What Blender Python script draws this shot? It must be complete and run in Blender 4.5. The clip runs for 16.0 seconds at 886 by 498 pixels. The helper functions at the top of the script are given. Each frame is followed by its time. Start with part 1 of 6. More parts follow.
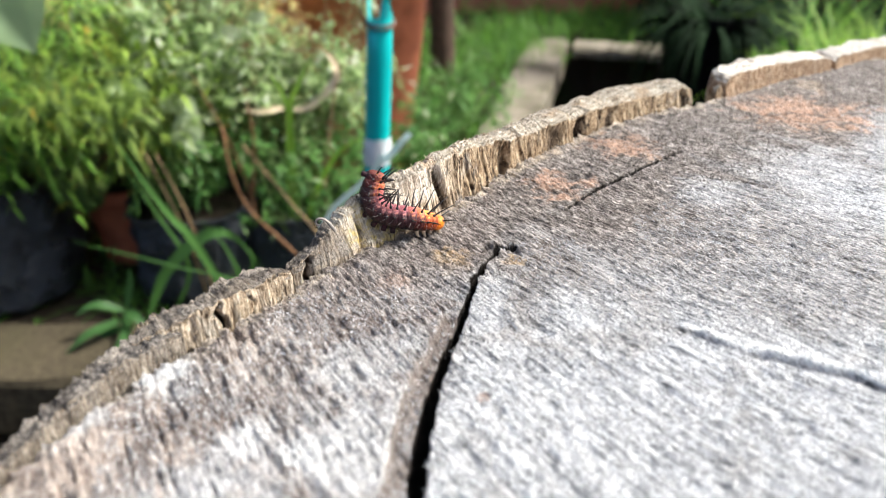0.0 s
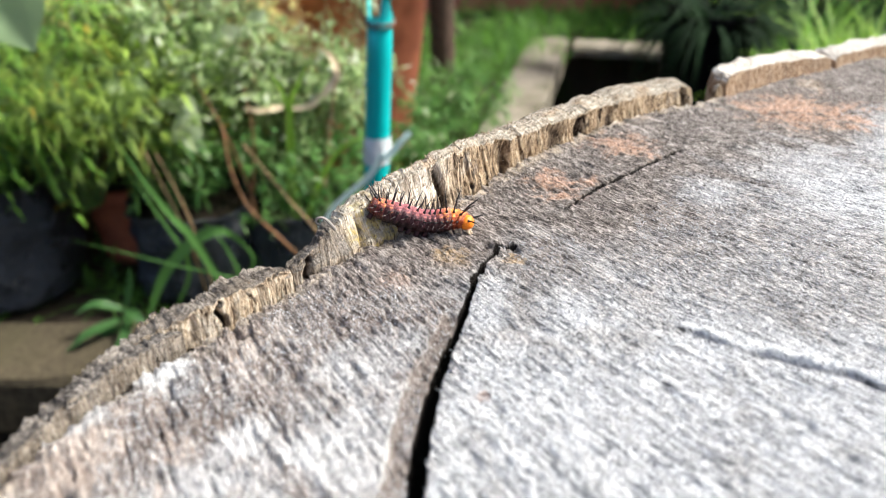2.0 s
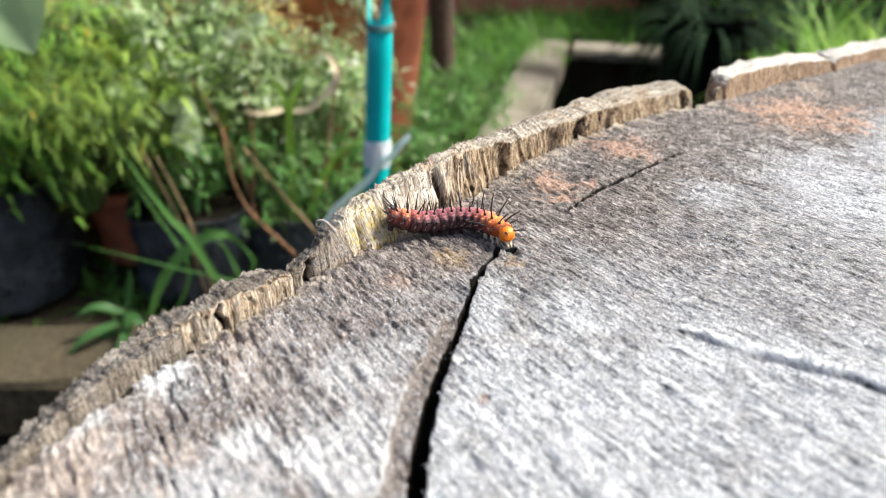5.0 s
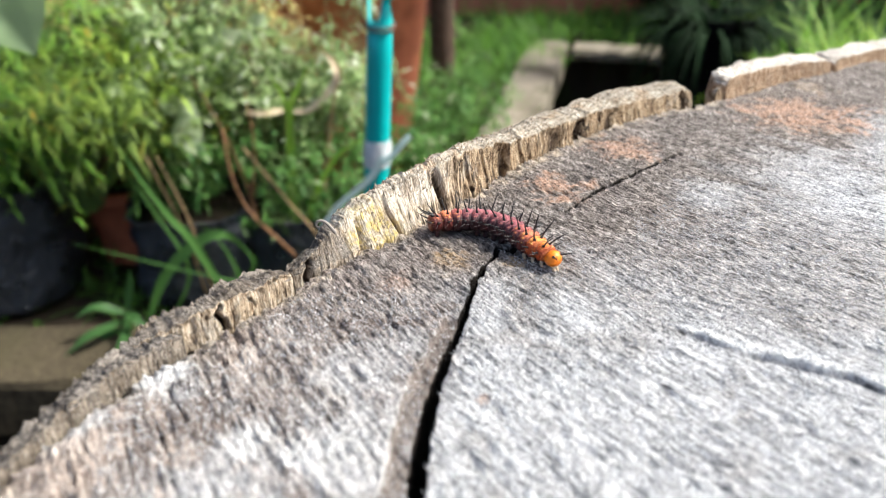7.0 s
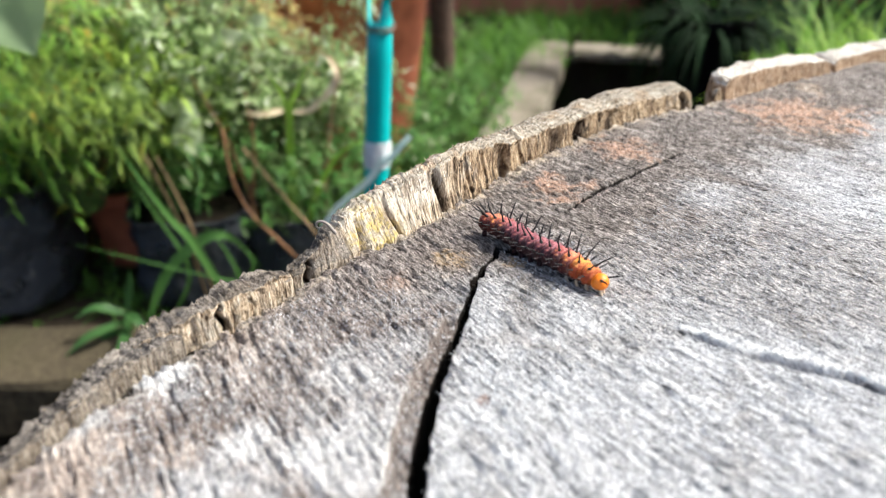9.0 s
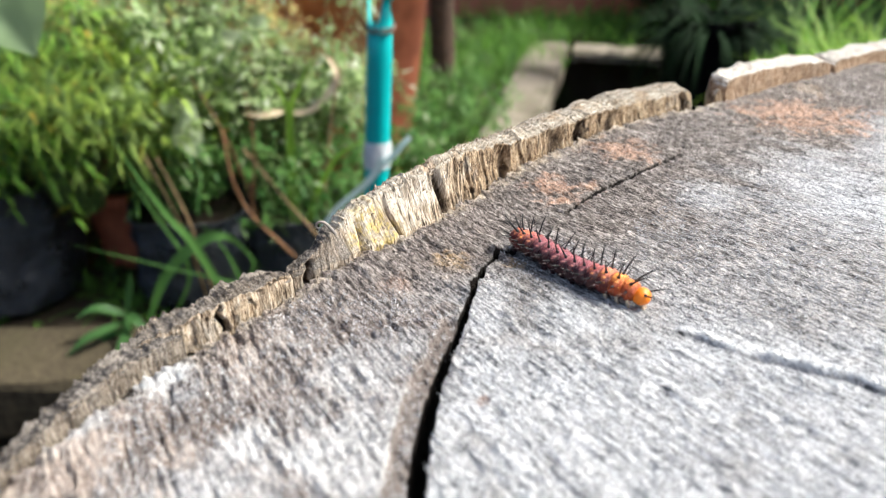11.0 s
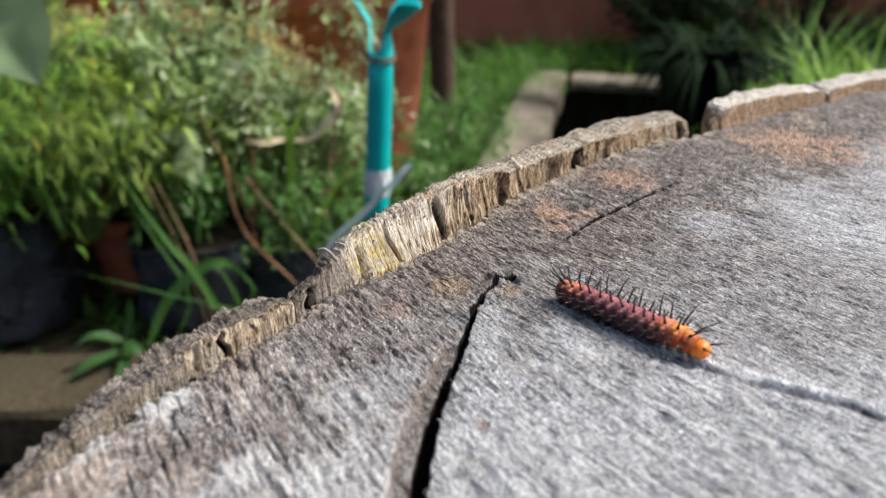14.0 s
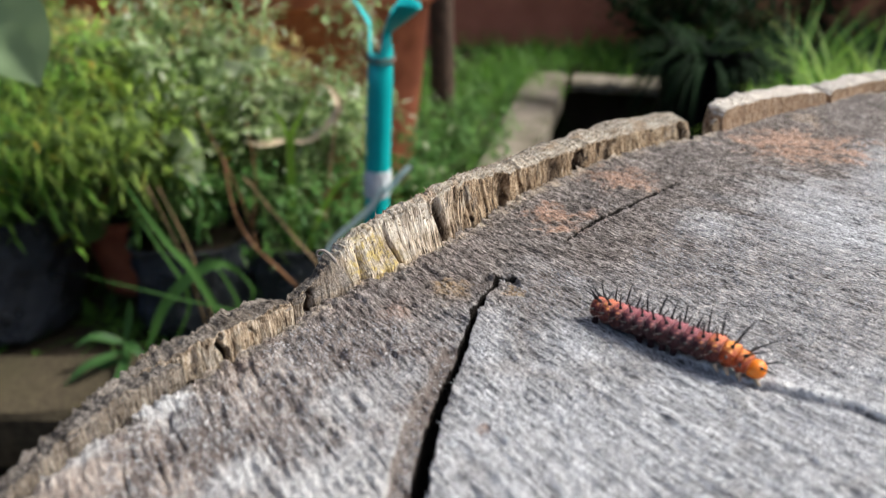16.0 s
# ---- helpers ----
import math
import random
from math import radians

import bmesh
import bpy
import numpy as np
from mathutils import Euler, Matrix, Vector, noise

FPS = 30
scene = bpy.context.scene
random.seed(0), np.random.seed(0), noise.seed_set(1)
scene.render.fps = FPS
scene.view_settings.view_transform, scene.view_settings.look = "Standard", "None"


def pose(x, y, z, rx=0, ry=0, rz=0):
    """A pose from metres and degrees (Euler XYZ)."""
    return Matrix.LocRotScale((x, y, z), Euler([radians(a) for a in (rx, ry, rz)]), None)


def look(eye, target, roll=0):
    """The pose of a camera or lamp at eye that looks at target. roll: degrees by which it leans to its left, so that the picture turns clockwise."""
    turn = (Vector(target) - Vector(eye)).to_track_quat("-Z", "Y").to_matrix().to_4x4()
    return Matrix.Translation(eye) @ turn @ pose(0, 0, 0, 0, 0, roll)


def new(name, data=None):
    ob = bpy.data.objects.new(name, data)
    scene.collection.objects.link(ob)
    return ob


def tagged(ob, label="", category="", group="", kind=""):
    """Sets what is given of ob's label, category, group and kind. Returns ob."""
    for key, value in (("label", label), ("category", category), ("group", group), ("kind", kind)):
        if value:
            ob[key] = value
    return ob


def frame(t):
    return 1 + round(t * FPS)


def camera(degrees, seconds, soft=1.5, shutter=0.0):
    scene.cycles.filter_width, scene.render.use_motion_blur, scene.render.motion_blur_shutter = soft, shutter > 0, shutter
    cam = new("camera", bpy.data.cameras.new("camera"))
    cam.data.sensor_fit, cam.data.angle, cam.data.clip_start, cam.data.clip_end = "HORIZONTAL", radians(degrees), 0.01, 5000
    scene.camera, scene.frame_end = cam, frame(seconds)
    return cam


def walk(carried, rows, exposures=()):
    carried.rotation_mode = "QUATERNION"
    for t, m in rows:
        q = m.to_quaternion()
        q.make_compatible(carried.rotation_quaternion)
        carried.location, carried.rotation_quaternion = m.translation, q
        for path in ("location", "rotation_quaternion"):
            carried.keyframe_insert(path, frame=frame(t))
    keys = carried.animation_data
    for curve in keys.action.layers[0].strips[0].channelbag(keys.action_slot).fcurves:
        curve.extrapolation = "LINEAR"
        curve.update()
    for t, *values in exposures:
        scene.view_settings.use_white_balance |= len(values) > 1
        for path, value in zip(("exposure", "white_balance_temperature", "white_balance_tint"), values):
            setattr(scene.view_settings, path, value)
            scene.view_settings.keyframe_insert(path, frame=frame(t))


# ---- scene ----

# ---------------------------------------------------------------- camera
EYE = Vector((0.0, 0.0, 0.545))      # the lens, 95 mm above the cut face of the stump
TOP = 0.45                           # height of the cut face
CX, CY, RADIUS = 0.39, -0.09, 0.50   # middle and radius of the stump
cam = camera(62, 16.0, soft=1.0)
cam.data.dof.use_dof = True
cam.data.dof.focus_distance = 0.211
cam.data.dof.aperture_fstop = 12.0


def eye_pose(down, back=0.0, turn=0.0):
    """The camera tipped down by so many degrees and drawn back along its view by so many metres."""
    m = pose(EYE.x, EYE.y, EYE.z, 90 - down, 0, turn)
    return m @ Matrix.Translation((0, 0, back))


# seconds, degrees below the horizon, metres drawn back
TILT = [(0.0, 28.00, 0), (0.5, 27.95, 0), (1.0, 27.87, 0), (1.5, 27.93, 0), (2.0, 28.08, 0), (2.5, 28.08, 0),
        (3.0, 28.07, 0), (3.5, 28.00, 0), (4.0, 27.95, 0), (6.5, 27.82, 0.0002), (7.5, 27.86, 0.0002),
        (8.0, 27.82, 0.0003), (9.0, 27.80, 0.0003), (11.5, 27.69, 0.0004), (12.0, 27.58, 0.0007), (12.5, 27.42, 0.0012),
        (13.0, 26.55, 0.0021), (13.5, 25.67, 0.0026), (14.0, 25.66, 0.0026), (14.5, 25.86, 0.0026), (15.0, 25.74, 0.0012),
        (15.5, 25.55, 0.0010), (16.0, 25.55, 0.0012)]
walk(cam, [(t, eye_pose(d, b)) for t, d, b in TILT],
     exposures=[(0.0, 1.00, 6290, 6), (4.0, 0.97, 6290, 6), (9.0, 0.94, 6290, 6), (12.0, 0.93, 6290, 6), (12.5, 0.92, 6290, 6), (13.0, 0.90, 6290, 7), (13.5, 0.90, 6290, 7), (14.0, 0.38, 6290, 8), (14.5, 0.04, 6290, 8), (15.0, 0.12, 6290, 8), (15.5, 0.26, 6290, 8), (16.0, 0.33, 6290, 8)])

# ---------------------------------------------------------------- sky and sun
SUN_ELEVATION, SUN_AZIMUTH = 50.0, 12.0     # azimuth: degrees from +x towards +y
world = bpy.data.worlds.new("sky")
scene.world = world
world.use_nodes = True
wt = world.node_tree
sky = wt.nodes.new("ShaderNodeTexSky")
sky.sky_type = "NISHITA"
sky.sun_disc = False
sky.sun_elevation = radians(SUN_ELEVATION)
sky.sun_rotation = radians(90 - SUN_AZIMUTH)
sky.dust_density = 6.0
sky.air_density = 0.7
sky.ozone_density = 1.0
wt.links.new(sky.outputs[0], wt.nodes["Background"].inputs["Color"])
wt.nodes["Background"].inputs["Strength"].default_value = 0.14
sun = new("sun", bpy.data.lights.new("sun", "SUN"))
sun.data.energy = 3.6
sun.data.angle = radians(8)
sun.data.color = (1.0, 0.965, 0.90)
_e, _a = radians(SUN_ELEVATION), radians(SUN_AZIMUTH)
sun.matrix_world = look((math.cos(_e) * math.cos(_a) * 5, math.cos(_e) * math.sin(_a) * 5, math.sin(_e) * 5 + TOP), (0, 0.2, TOP))


# ---------------------------------------------------------------- material helpers
class Nodes:
    """Short hands for a node material."""

    def __init__(self, name, rough=0.8, spec=0.3):
        self.mat = bpy.data.materials.new(name)
        self.mat.use_nodes = True
        self.t = self.mat.node_tree
        self.bsdf = self.t.nodes["Principled BSDF"]
        self.bsdf.inputs["Roughness"].default_value = rough
        self.bsdf.inputs["Specular IOR Level"].default_value = spec

    def put(self, socket, value):
        if isinstance(value, bpy.types.NodeSocket):
            self.t.links.new(value, socket)
        else:
            socket.default_value = value

    def coord(self, kind="Object"):
        return self.t.nodes.new("ShaderNodeTexCoord").outputs[kind]

    def uv(self, name):
        n = self.t.nodes.new("ShaderNodeUVMap")
        n.uv_map = name
        return n.outputs[0]

    def scale(self, vec, s, rot=(0, 0, 0), loc=(0, 0, 0)):
        n = self.t.nodes.new("ShaderNodeMapping")
        self.put(n.inputs["Vector"], vec)
        n.inputs["Scale"].default_value = s
        n.inputs["Rotation"].default_value = rot
        n.inputs["Location"].default_value = loc
        return n.outputs[0]

    def noise(self, vec, scale, detail=4.0, rough=0.55, distort=0.0):
        n = self.t.nodes.new("ShaderNodeTexNoise")
        self.put(n.inputs["Vector"], vec)
        for k, v in (("Scale", scale), ("Detail", detail), ("Roughness", rough), ("Distortion", distort)):
            n.inputs[k].default_value = v
        return n.outputs["Fac"]

    def ramp(self, fac, stops):
        n = self.t.nodes.new("ShaderNodeValToRGB")
        self.put(n.inputs[0], fac)
        els = n.color_ramp.elements
        while len(els) < len(stops):
            els.new(0.5)
        for e, (p, c) in zip(els, stops):
            e.position = p
            e.color = (c, c, c, 1) if isinstance(c, (int, float)) else (*c, 1)
        return n.outputs[0]

    def mix(self, fac, a, b, mode="MIX"):
        n = self.t.nodes.new("ShaderNodeMix")
        n.data_type, n.blend_type = "RGBA", mode
        self.put(n.inputs[0], fac)
        self.put(n.inputs[6], a if isinstance(a, bpy.types.NodeSocket) else (*a, 1))
        self.put(n.inputs[7], b if isinstance(b, bpy.types.NodeSocket) else (*b, 1))
        return n.outputs[2]

    def math(self, op, a, b=0.0, c=None):
        n = self.t.nodes.new("ShaderNodeMath")
        n.operation = op
        self.put(n.inputs[0], a)
        self.put(n.inputs[1], b)
        if c is not None:
            self.put(n.inputs[2], c)
        return n.outputs[0]

    def span(self, v, a, b, lo=0.0, hi=1.0):
        n = self.t.nodes.new("ShaderNodeMapRange")
        n.interpolation_type = "SMOOTHSTEP"
        self.put(n.inputs[0], v)
        for k, x in enumerate((a, b, lo, hi)):
            n.inputs[k + 1].default_value = x
        return n.outputs[0]

    def split(self, vec):
        n = self.t.nodes.new("ShaderNodeSeparateXYZ")
        self.put(n.inputs[0], vec)
        return n.outputs

    def blob(self, vec, at, radius):
        """1 at a place, falling to 0 at that radius."""
        n = self.t.nodes.new("ShaderNodeVectorMath")
        n.operation = "DISTANCE"
        self.put(n.inputs[0], vec)
        n.inputs[1].default_value = at
        return self.math("SUBTRACT", 1.0, self.math("DIVIDE", n.outputs["Value"], radius))

    def random(self):
        return self.t.nodes.new("ShaderNodeObjectInfo").outputs["Random"]

    def island(self):
        return self.t.nodes.new("ShaderNodeNewGeometry").outputs["Random Per Island"]

    def bump(self, height, distance, strength=1.0, base=None):
        n = self.t.nodes.new("ShaderNodeBump")
        n.inputs["Strength"].default_value = strength
        n.inputs["Distance"].default_value = distance
        self.put(n.inputs["Height"], height)
        if base is not None:
            self.put(n.inputs["Normal"], base)
        return n.outputs[0]

    def done(self, color, normal=None, rough=None):
        self.put(self.bsdf.inputs["Base Color"], color if isinstance(color, bpy.types.NodeSocket) else (*color, 1))
        if normal is not None:
            self.put(self.bsdf.inputs["Normal"], normal)
        if rough is not None:
            self.put(self.bsdf.inputs["Roughness"], rough)
        return self.mat


# ---------------------------------------------------------------- materials
def mat_cut_wood():
    """Weathered end grain: silver grey within, dark and rusty towards the rim, furry saw marks across."""
    k = Nodes("weathered_cut_wood", 0.75, 0.25)
    g = k.uv("saw")            # metres: across the saw marks, along them
    r = k.uv("rim")            # metres from the rim, along the rim
    o = k.scale(k.coord("Object"), (1, 1, 1), loc=(CX, CY, -TOP - 0.02))
    raw_lines = k.noise(k.scale(g, (1, 0.15, 1)), 900, 4, 0.66, 0.5)
    fuzz = k.noise(k.scale(g, (1, 0.62, 1)), 950, 5, 0.78, 0.6)
    hair = k.noise(k.scale(g, (1, 0.45, 1)), 2200, 3, 0.7, 1.2)
    grain = k.noise(o, 2100, 3, 0.75)
    blotch = k.noise(o, 30, 5, 0.62, 0.6)
    mottle = k.noise(k.scale(o, (1, 1, 1), loc=(3, 1, 0)), 130, 4, 0.68, 0.4)
    rim, px = k.split(r)[0], k.split(o)[0]
    # the saw marks are worn away towards the broken side
    lines = k.math("ADD", 0.5, k.math("MULTIPLY", k.math("SUBTRACT", raw_lines, 0.5), k.span(px, -0.070, -0.02, 0.45, 1.0)))
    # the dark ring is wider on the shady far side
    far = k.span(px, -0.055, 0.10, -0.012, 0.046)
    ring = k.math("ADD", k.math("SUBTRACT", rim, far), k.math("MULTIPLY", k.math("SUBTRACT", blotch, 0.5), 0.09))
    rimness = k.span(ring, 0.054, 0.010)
    tex = k.math("ADD", k.math("MULTIPLY", fuzz, 0.49), k.math("ADD", k.math("MULTIPLY", lines, 0.33), k.math("MULTIPLY", mottle, 0.18)))
    # long parallel strokes of the saw on the sound side
    stroke = k.noise(k.scale(g, (1, 0.035, 1)), 800, 3, 0.6, 0.3)
    tex = k.math("ADD", tex, k.math("MULTIPLY", k.math("SUBTRACT", stroke, 0.5), k.span(px, -0.01, 0.04, 0.03, 0.11)))
    grey = k.ramp(tex, [(0.41, (0.085, 0.085, 0.088)), (0.455, (0.34, 0.342, 0.350)), (0.515, (0.62, 0.625, 0.638)), (0.575, (0.86, 0.865, 0.878))])
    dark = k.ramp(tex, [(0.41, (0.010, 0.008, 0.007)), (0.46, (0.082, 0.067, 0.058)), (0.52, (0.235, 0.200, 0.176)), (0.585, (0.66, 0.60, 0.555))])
    # old rain stains on the silver wood
    stain = k.noise(k.scale(o, (1, 1, 1), loc=(4, 6, 0)), 42, 4, 0.62, 0.8)
    grey = k.mix(k.span(stain, 0.50, 0.66, 0, 0.55), grey, k.ramp(tex, [(0.41, (0.05, 0.045, 0.042)), (0.50, (0.27, 0.245, 0.225)), (0.58, (0.62, 0.59, 0.56))]))
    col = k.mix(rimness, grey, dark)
    # half-bleached zone between the dark ring and the silver middle
    half = k.span(k.math("ADD", k.blob(o, (0.095, 0.172, 0), 0.055), k.math("MULTIPLY", k.math("SUBTRACT", blotch, 0.5), 1.6)), 0.05, 0.55, 0, 0.62)
    col = k.mix(half, col, dark)
    # silver streaks bleached out of the ring on the sunny side
    streak = k.math("MULTIPLY", k.math("SUBTRACT", k.noise(k.scale(g, (1, 0.25, 1)), 85, 4, 0.6, 0.4), 0.5), 2.2)
    for cx, cy, rad in ((0.128, 0.232, 0.050), (0.085, 0.220, 0.022), (0.190, 0.255, 0.050)):
        col = k.mix(k.span(k.math("ADD", k.blob(o, (cx, cy, 0), rad), streak), 0.15, 0.85, 0, 0.65), col, grey)
    # the slab beyond the long crack kept more of its brown
    side = k.math("SUBTRACT", k.math("ADD", px, 0.0184), k.math("MULTIPLY", k.split(o)[1], 0.17))
    brown = k.ramp(tex, [(0.41, (0.045, 0.034, 0.030)), (0.5, (0.215, 0.172, 0.152)), (0.59, (0.55, 0.485, 0.445))])
    col = k.mix(k.math("MULTIPLY", k.span(side, 0.002, -0.006), k.span(k.noise(k.scale(o, (1, 1, 1), loc=(7, 2, 0)), 60, 4, 0.6, 0.7), 0.43, 0.58, 0.32, 0.95)), col, brown)
    col = k.mix(k.math("MULTIPLY", k.math("MULTIPLY", k.span(side, -0.002, -0.012), k.span(k.split(o)[1], 0.150, 0.122)), k.span(k.noise(k.scale(o, (1, 1, 1), loc=(1, 8, 0)), 62, 5, 0.62, 0.8), 0.52, 0.62, 0, 0.70)), col, k.ramp(tex, [(0.42, (0.30, 0.29, 0.29)), (0.56, (0.84, 0.83, 0.82))]))
    # warm beige where the fibres are newly bare, towards the broken side
    warm = k.math("MULTIPLY", k.span(px, -0.015, -0.055), k.span(k.noise(k.scale(o, (1, 1, 1), loc=(5, 9, 0)), 85, 4, 0.65, 0.5), 0.46, 0.60))
    beige = k.ramp(tex, [(0.42, (0.16, 0.105, 0.080)), (0.5, (0.50, 0.40, 0.335)), (0.58, (0.86, 0.78, 0.70))])
    col = k.mix(k.math("MULTIPLY", warm, 0.85), col, beige)
    # rusty patches, each with its own ragged outline
    rustc = k.ramp(fuzz, [(0.36, (0.12, 0.060, 0.038)), (0.47, (0.42, 0.235, 0.150)), (0.58, (0.74, 0.50, 0.36))])
    tanc = k.ramp(fuzz, [(0.36, (0.13, 0.080, 0.042)), (0.47, (0.36, 0.245, 0.135)), (0.60, (0.60, 0.46, 0.30))])
    ragged = k.math("MULTIPLY", k.math("SUBTRACT", mottle, 0.5), 2.6)
    for cx, cy, rad, paint, amount in ((-0.0125, 0.162, 0.008, rustc, 0.5), (0.0026, 0.1745, 0.012, tanc, 1.0), (0.0186, 0.1730, 0.0065, tanc, 0.95),
                                       (0.0375, 0.2225, 0.020, rustc, 0.9), (0.0665, 0.259, 0.024, rustc, 0.9), (0.152, 0.302, 0.046, rustc, 0.95),
                                       (0.175, 0.345, 0.018, tanc, 0.4), (0.008, 0.116, 0.0025, rustc, 0.7), (0.20, 0.30, 0.02, rustc, 0.5)):
        col = k.mix(k.math("MULTIPLY", k.span(k.math("ADD", k.blob(o, (cx, cy, 0), rad), ragged), 0.32, 0.85), amount), col, paint)
    for cx, cy, rad in ((0.0119, 0.1805, 0.005), (0.0195, 0.1782, 0.005), (0.0475, 0.2300, 0.0045), (0.115, 0.282, 0.018), (0.075, 0.222, 0.012), (-0.027, 0.154, 0.010),
                        (-0.036, 0.122, 0.006), (0.10, 0.213, 0.012), (0.155, 0.335, 0.012), (-0.022, 0.137, 0.009), (-0.045, 0.108, 0.008), (-0.020, 0.112, 0.007), (0.002, 0.168, 0.012), (-0.012, 0.152, 0.013), (-0.032, 0.146, 0.013), (0.003, 0.150, 0.008), (-0.018, 0.162, 0.012), (-0.040, 0.150, 0.012)):
        col = k.mix(k.math("MULTIPLY", k.span(k.math("ADD", k.blob(o, (cx, cy, 0), rad), ragged), 0.35, 1.1), 0.62), col, dark)
    # pale bare fibres on the very edge
    edge = k.math("MULTIPLY", k.span(rim, 0.0065, 0.0015), k.span(mottle, 0.42, 0.58))
    col = k.mix(k.math("MULTIPLY", edge, 0.8), col, (0.66, 0.55, 0.41))
    # bleached patches by the broken edge, and two brown ones where the damp got in
    bare = k.ramp(tex, [(0.40, (0.40, 0.39, 0.385)), (0.50, (0.72, 0.71, 0.70)), (0.58, (0.90, 0.89, 0.88))])
    damp = k.ramp(tex, [(0.40, (0.028, 0.019, 0.015)), (0.50, (0.135, 0.096, 0.077)), (0.60, (0.40, 0.325, 0.28))])
    for cx, cy, rad, paint, amount in ((-0.0625, 0.1265, 0.011, bare, 1.0), (-0.0700, 0.1090, 0.010, bare, 0.85), (-0.0560, 0.1030, 0.015, damp, 1.0), (-0.044, 0.1110, 0.012, damp, 0.9), (-0.0660, 0.0980, 0.012, beige, 0.9), (-0.0490, 0.1000, 0.005, beige, 0.8), (-0.0360, 0.1050, 0.007, bare, 0.7),
                                       (-0.0340, 0.1270, 0.009, damp, 0.7), (-0.0150, 0.1000, 0.014, bare, 0.75), (-0.026, 0.1030, 0.007, bare, 0.6), (-0.018, 0.1400, 0.012, damp, 0.6)):
        col = k.mix(k.math("MULTIPLY", k.span(k.math("ADD", k.blob(o, (cx, cy, 0), rad), k.math("MULTIPLY", ragged, 0.8)), 0.08, 0.60), amount), col, paint)
    # bleached fibres along the crest of the step; shade at its foot painted grey
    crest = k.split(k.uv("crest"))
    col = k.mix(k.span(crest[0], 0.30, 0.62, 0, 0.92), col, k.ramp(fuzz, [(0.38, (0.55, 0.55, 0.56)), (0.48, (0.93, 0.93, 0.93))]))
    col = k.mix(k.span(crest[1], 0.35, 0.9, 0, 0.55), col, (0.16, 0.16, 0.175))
    # brown unbleached wood on the bevel; shade in the cracks painted near black by depth
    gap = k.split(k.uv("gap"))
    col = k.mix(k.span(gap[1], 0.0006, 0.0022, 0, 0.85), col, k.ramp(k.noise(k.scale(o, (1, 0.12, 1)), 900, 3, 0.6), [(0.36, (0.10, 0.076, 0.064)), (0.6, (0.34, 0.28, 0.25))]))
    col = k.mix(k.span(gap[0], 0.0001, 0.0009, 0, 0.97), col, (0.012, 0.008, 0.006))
    # black pits between the fibres, and pale fibre ends
    col = k.mix(k.span(grain, 0.57, 0.66, 0, 0.75), col, (0.030, 0.027, 0.027))
    col = k.mix(k.span(hair, 0.55, 0.64, 0, 0.72), col, k.mix(rimness, (0.88, 0.88, 0.88), (0.50, 0.45, 0.41)))
    # bevel brown and the painted crack shade once more, over the fibre marks
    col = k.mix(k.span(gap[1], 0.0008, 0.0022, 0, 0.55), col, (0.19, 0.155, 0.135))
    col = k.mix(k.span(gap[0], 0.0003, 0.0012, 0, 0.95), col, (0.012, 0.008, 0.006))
    n = k.bump(k.math("ADD", hair, k.math("MULTIPLY", grain, -0.6)), 0.0007, 1.0)
    n = k.bump(tex, 0.0021, 1.0, n)
    return k.done(col, n)


def mat_fibre(name, stops):
    k = Nodes(name, 0.9, 0.1)
    return k.done(k.ramp(k.island(), stops))


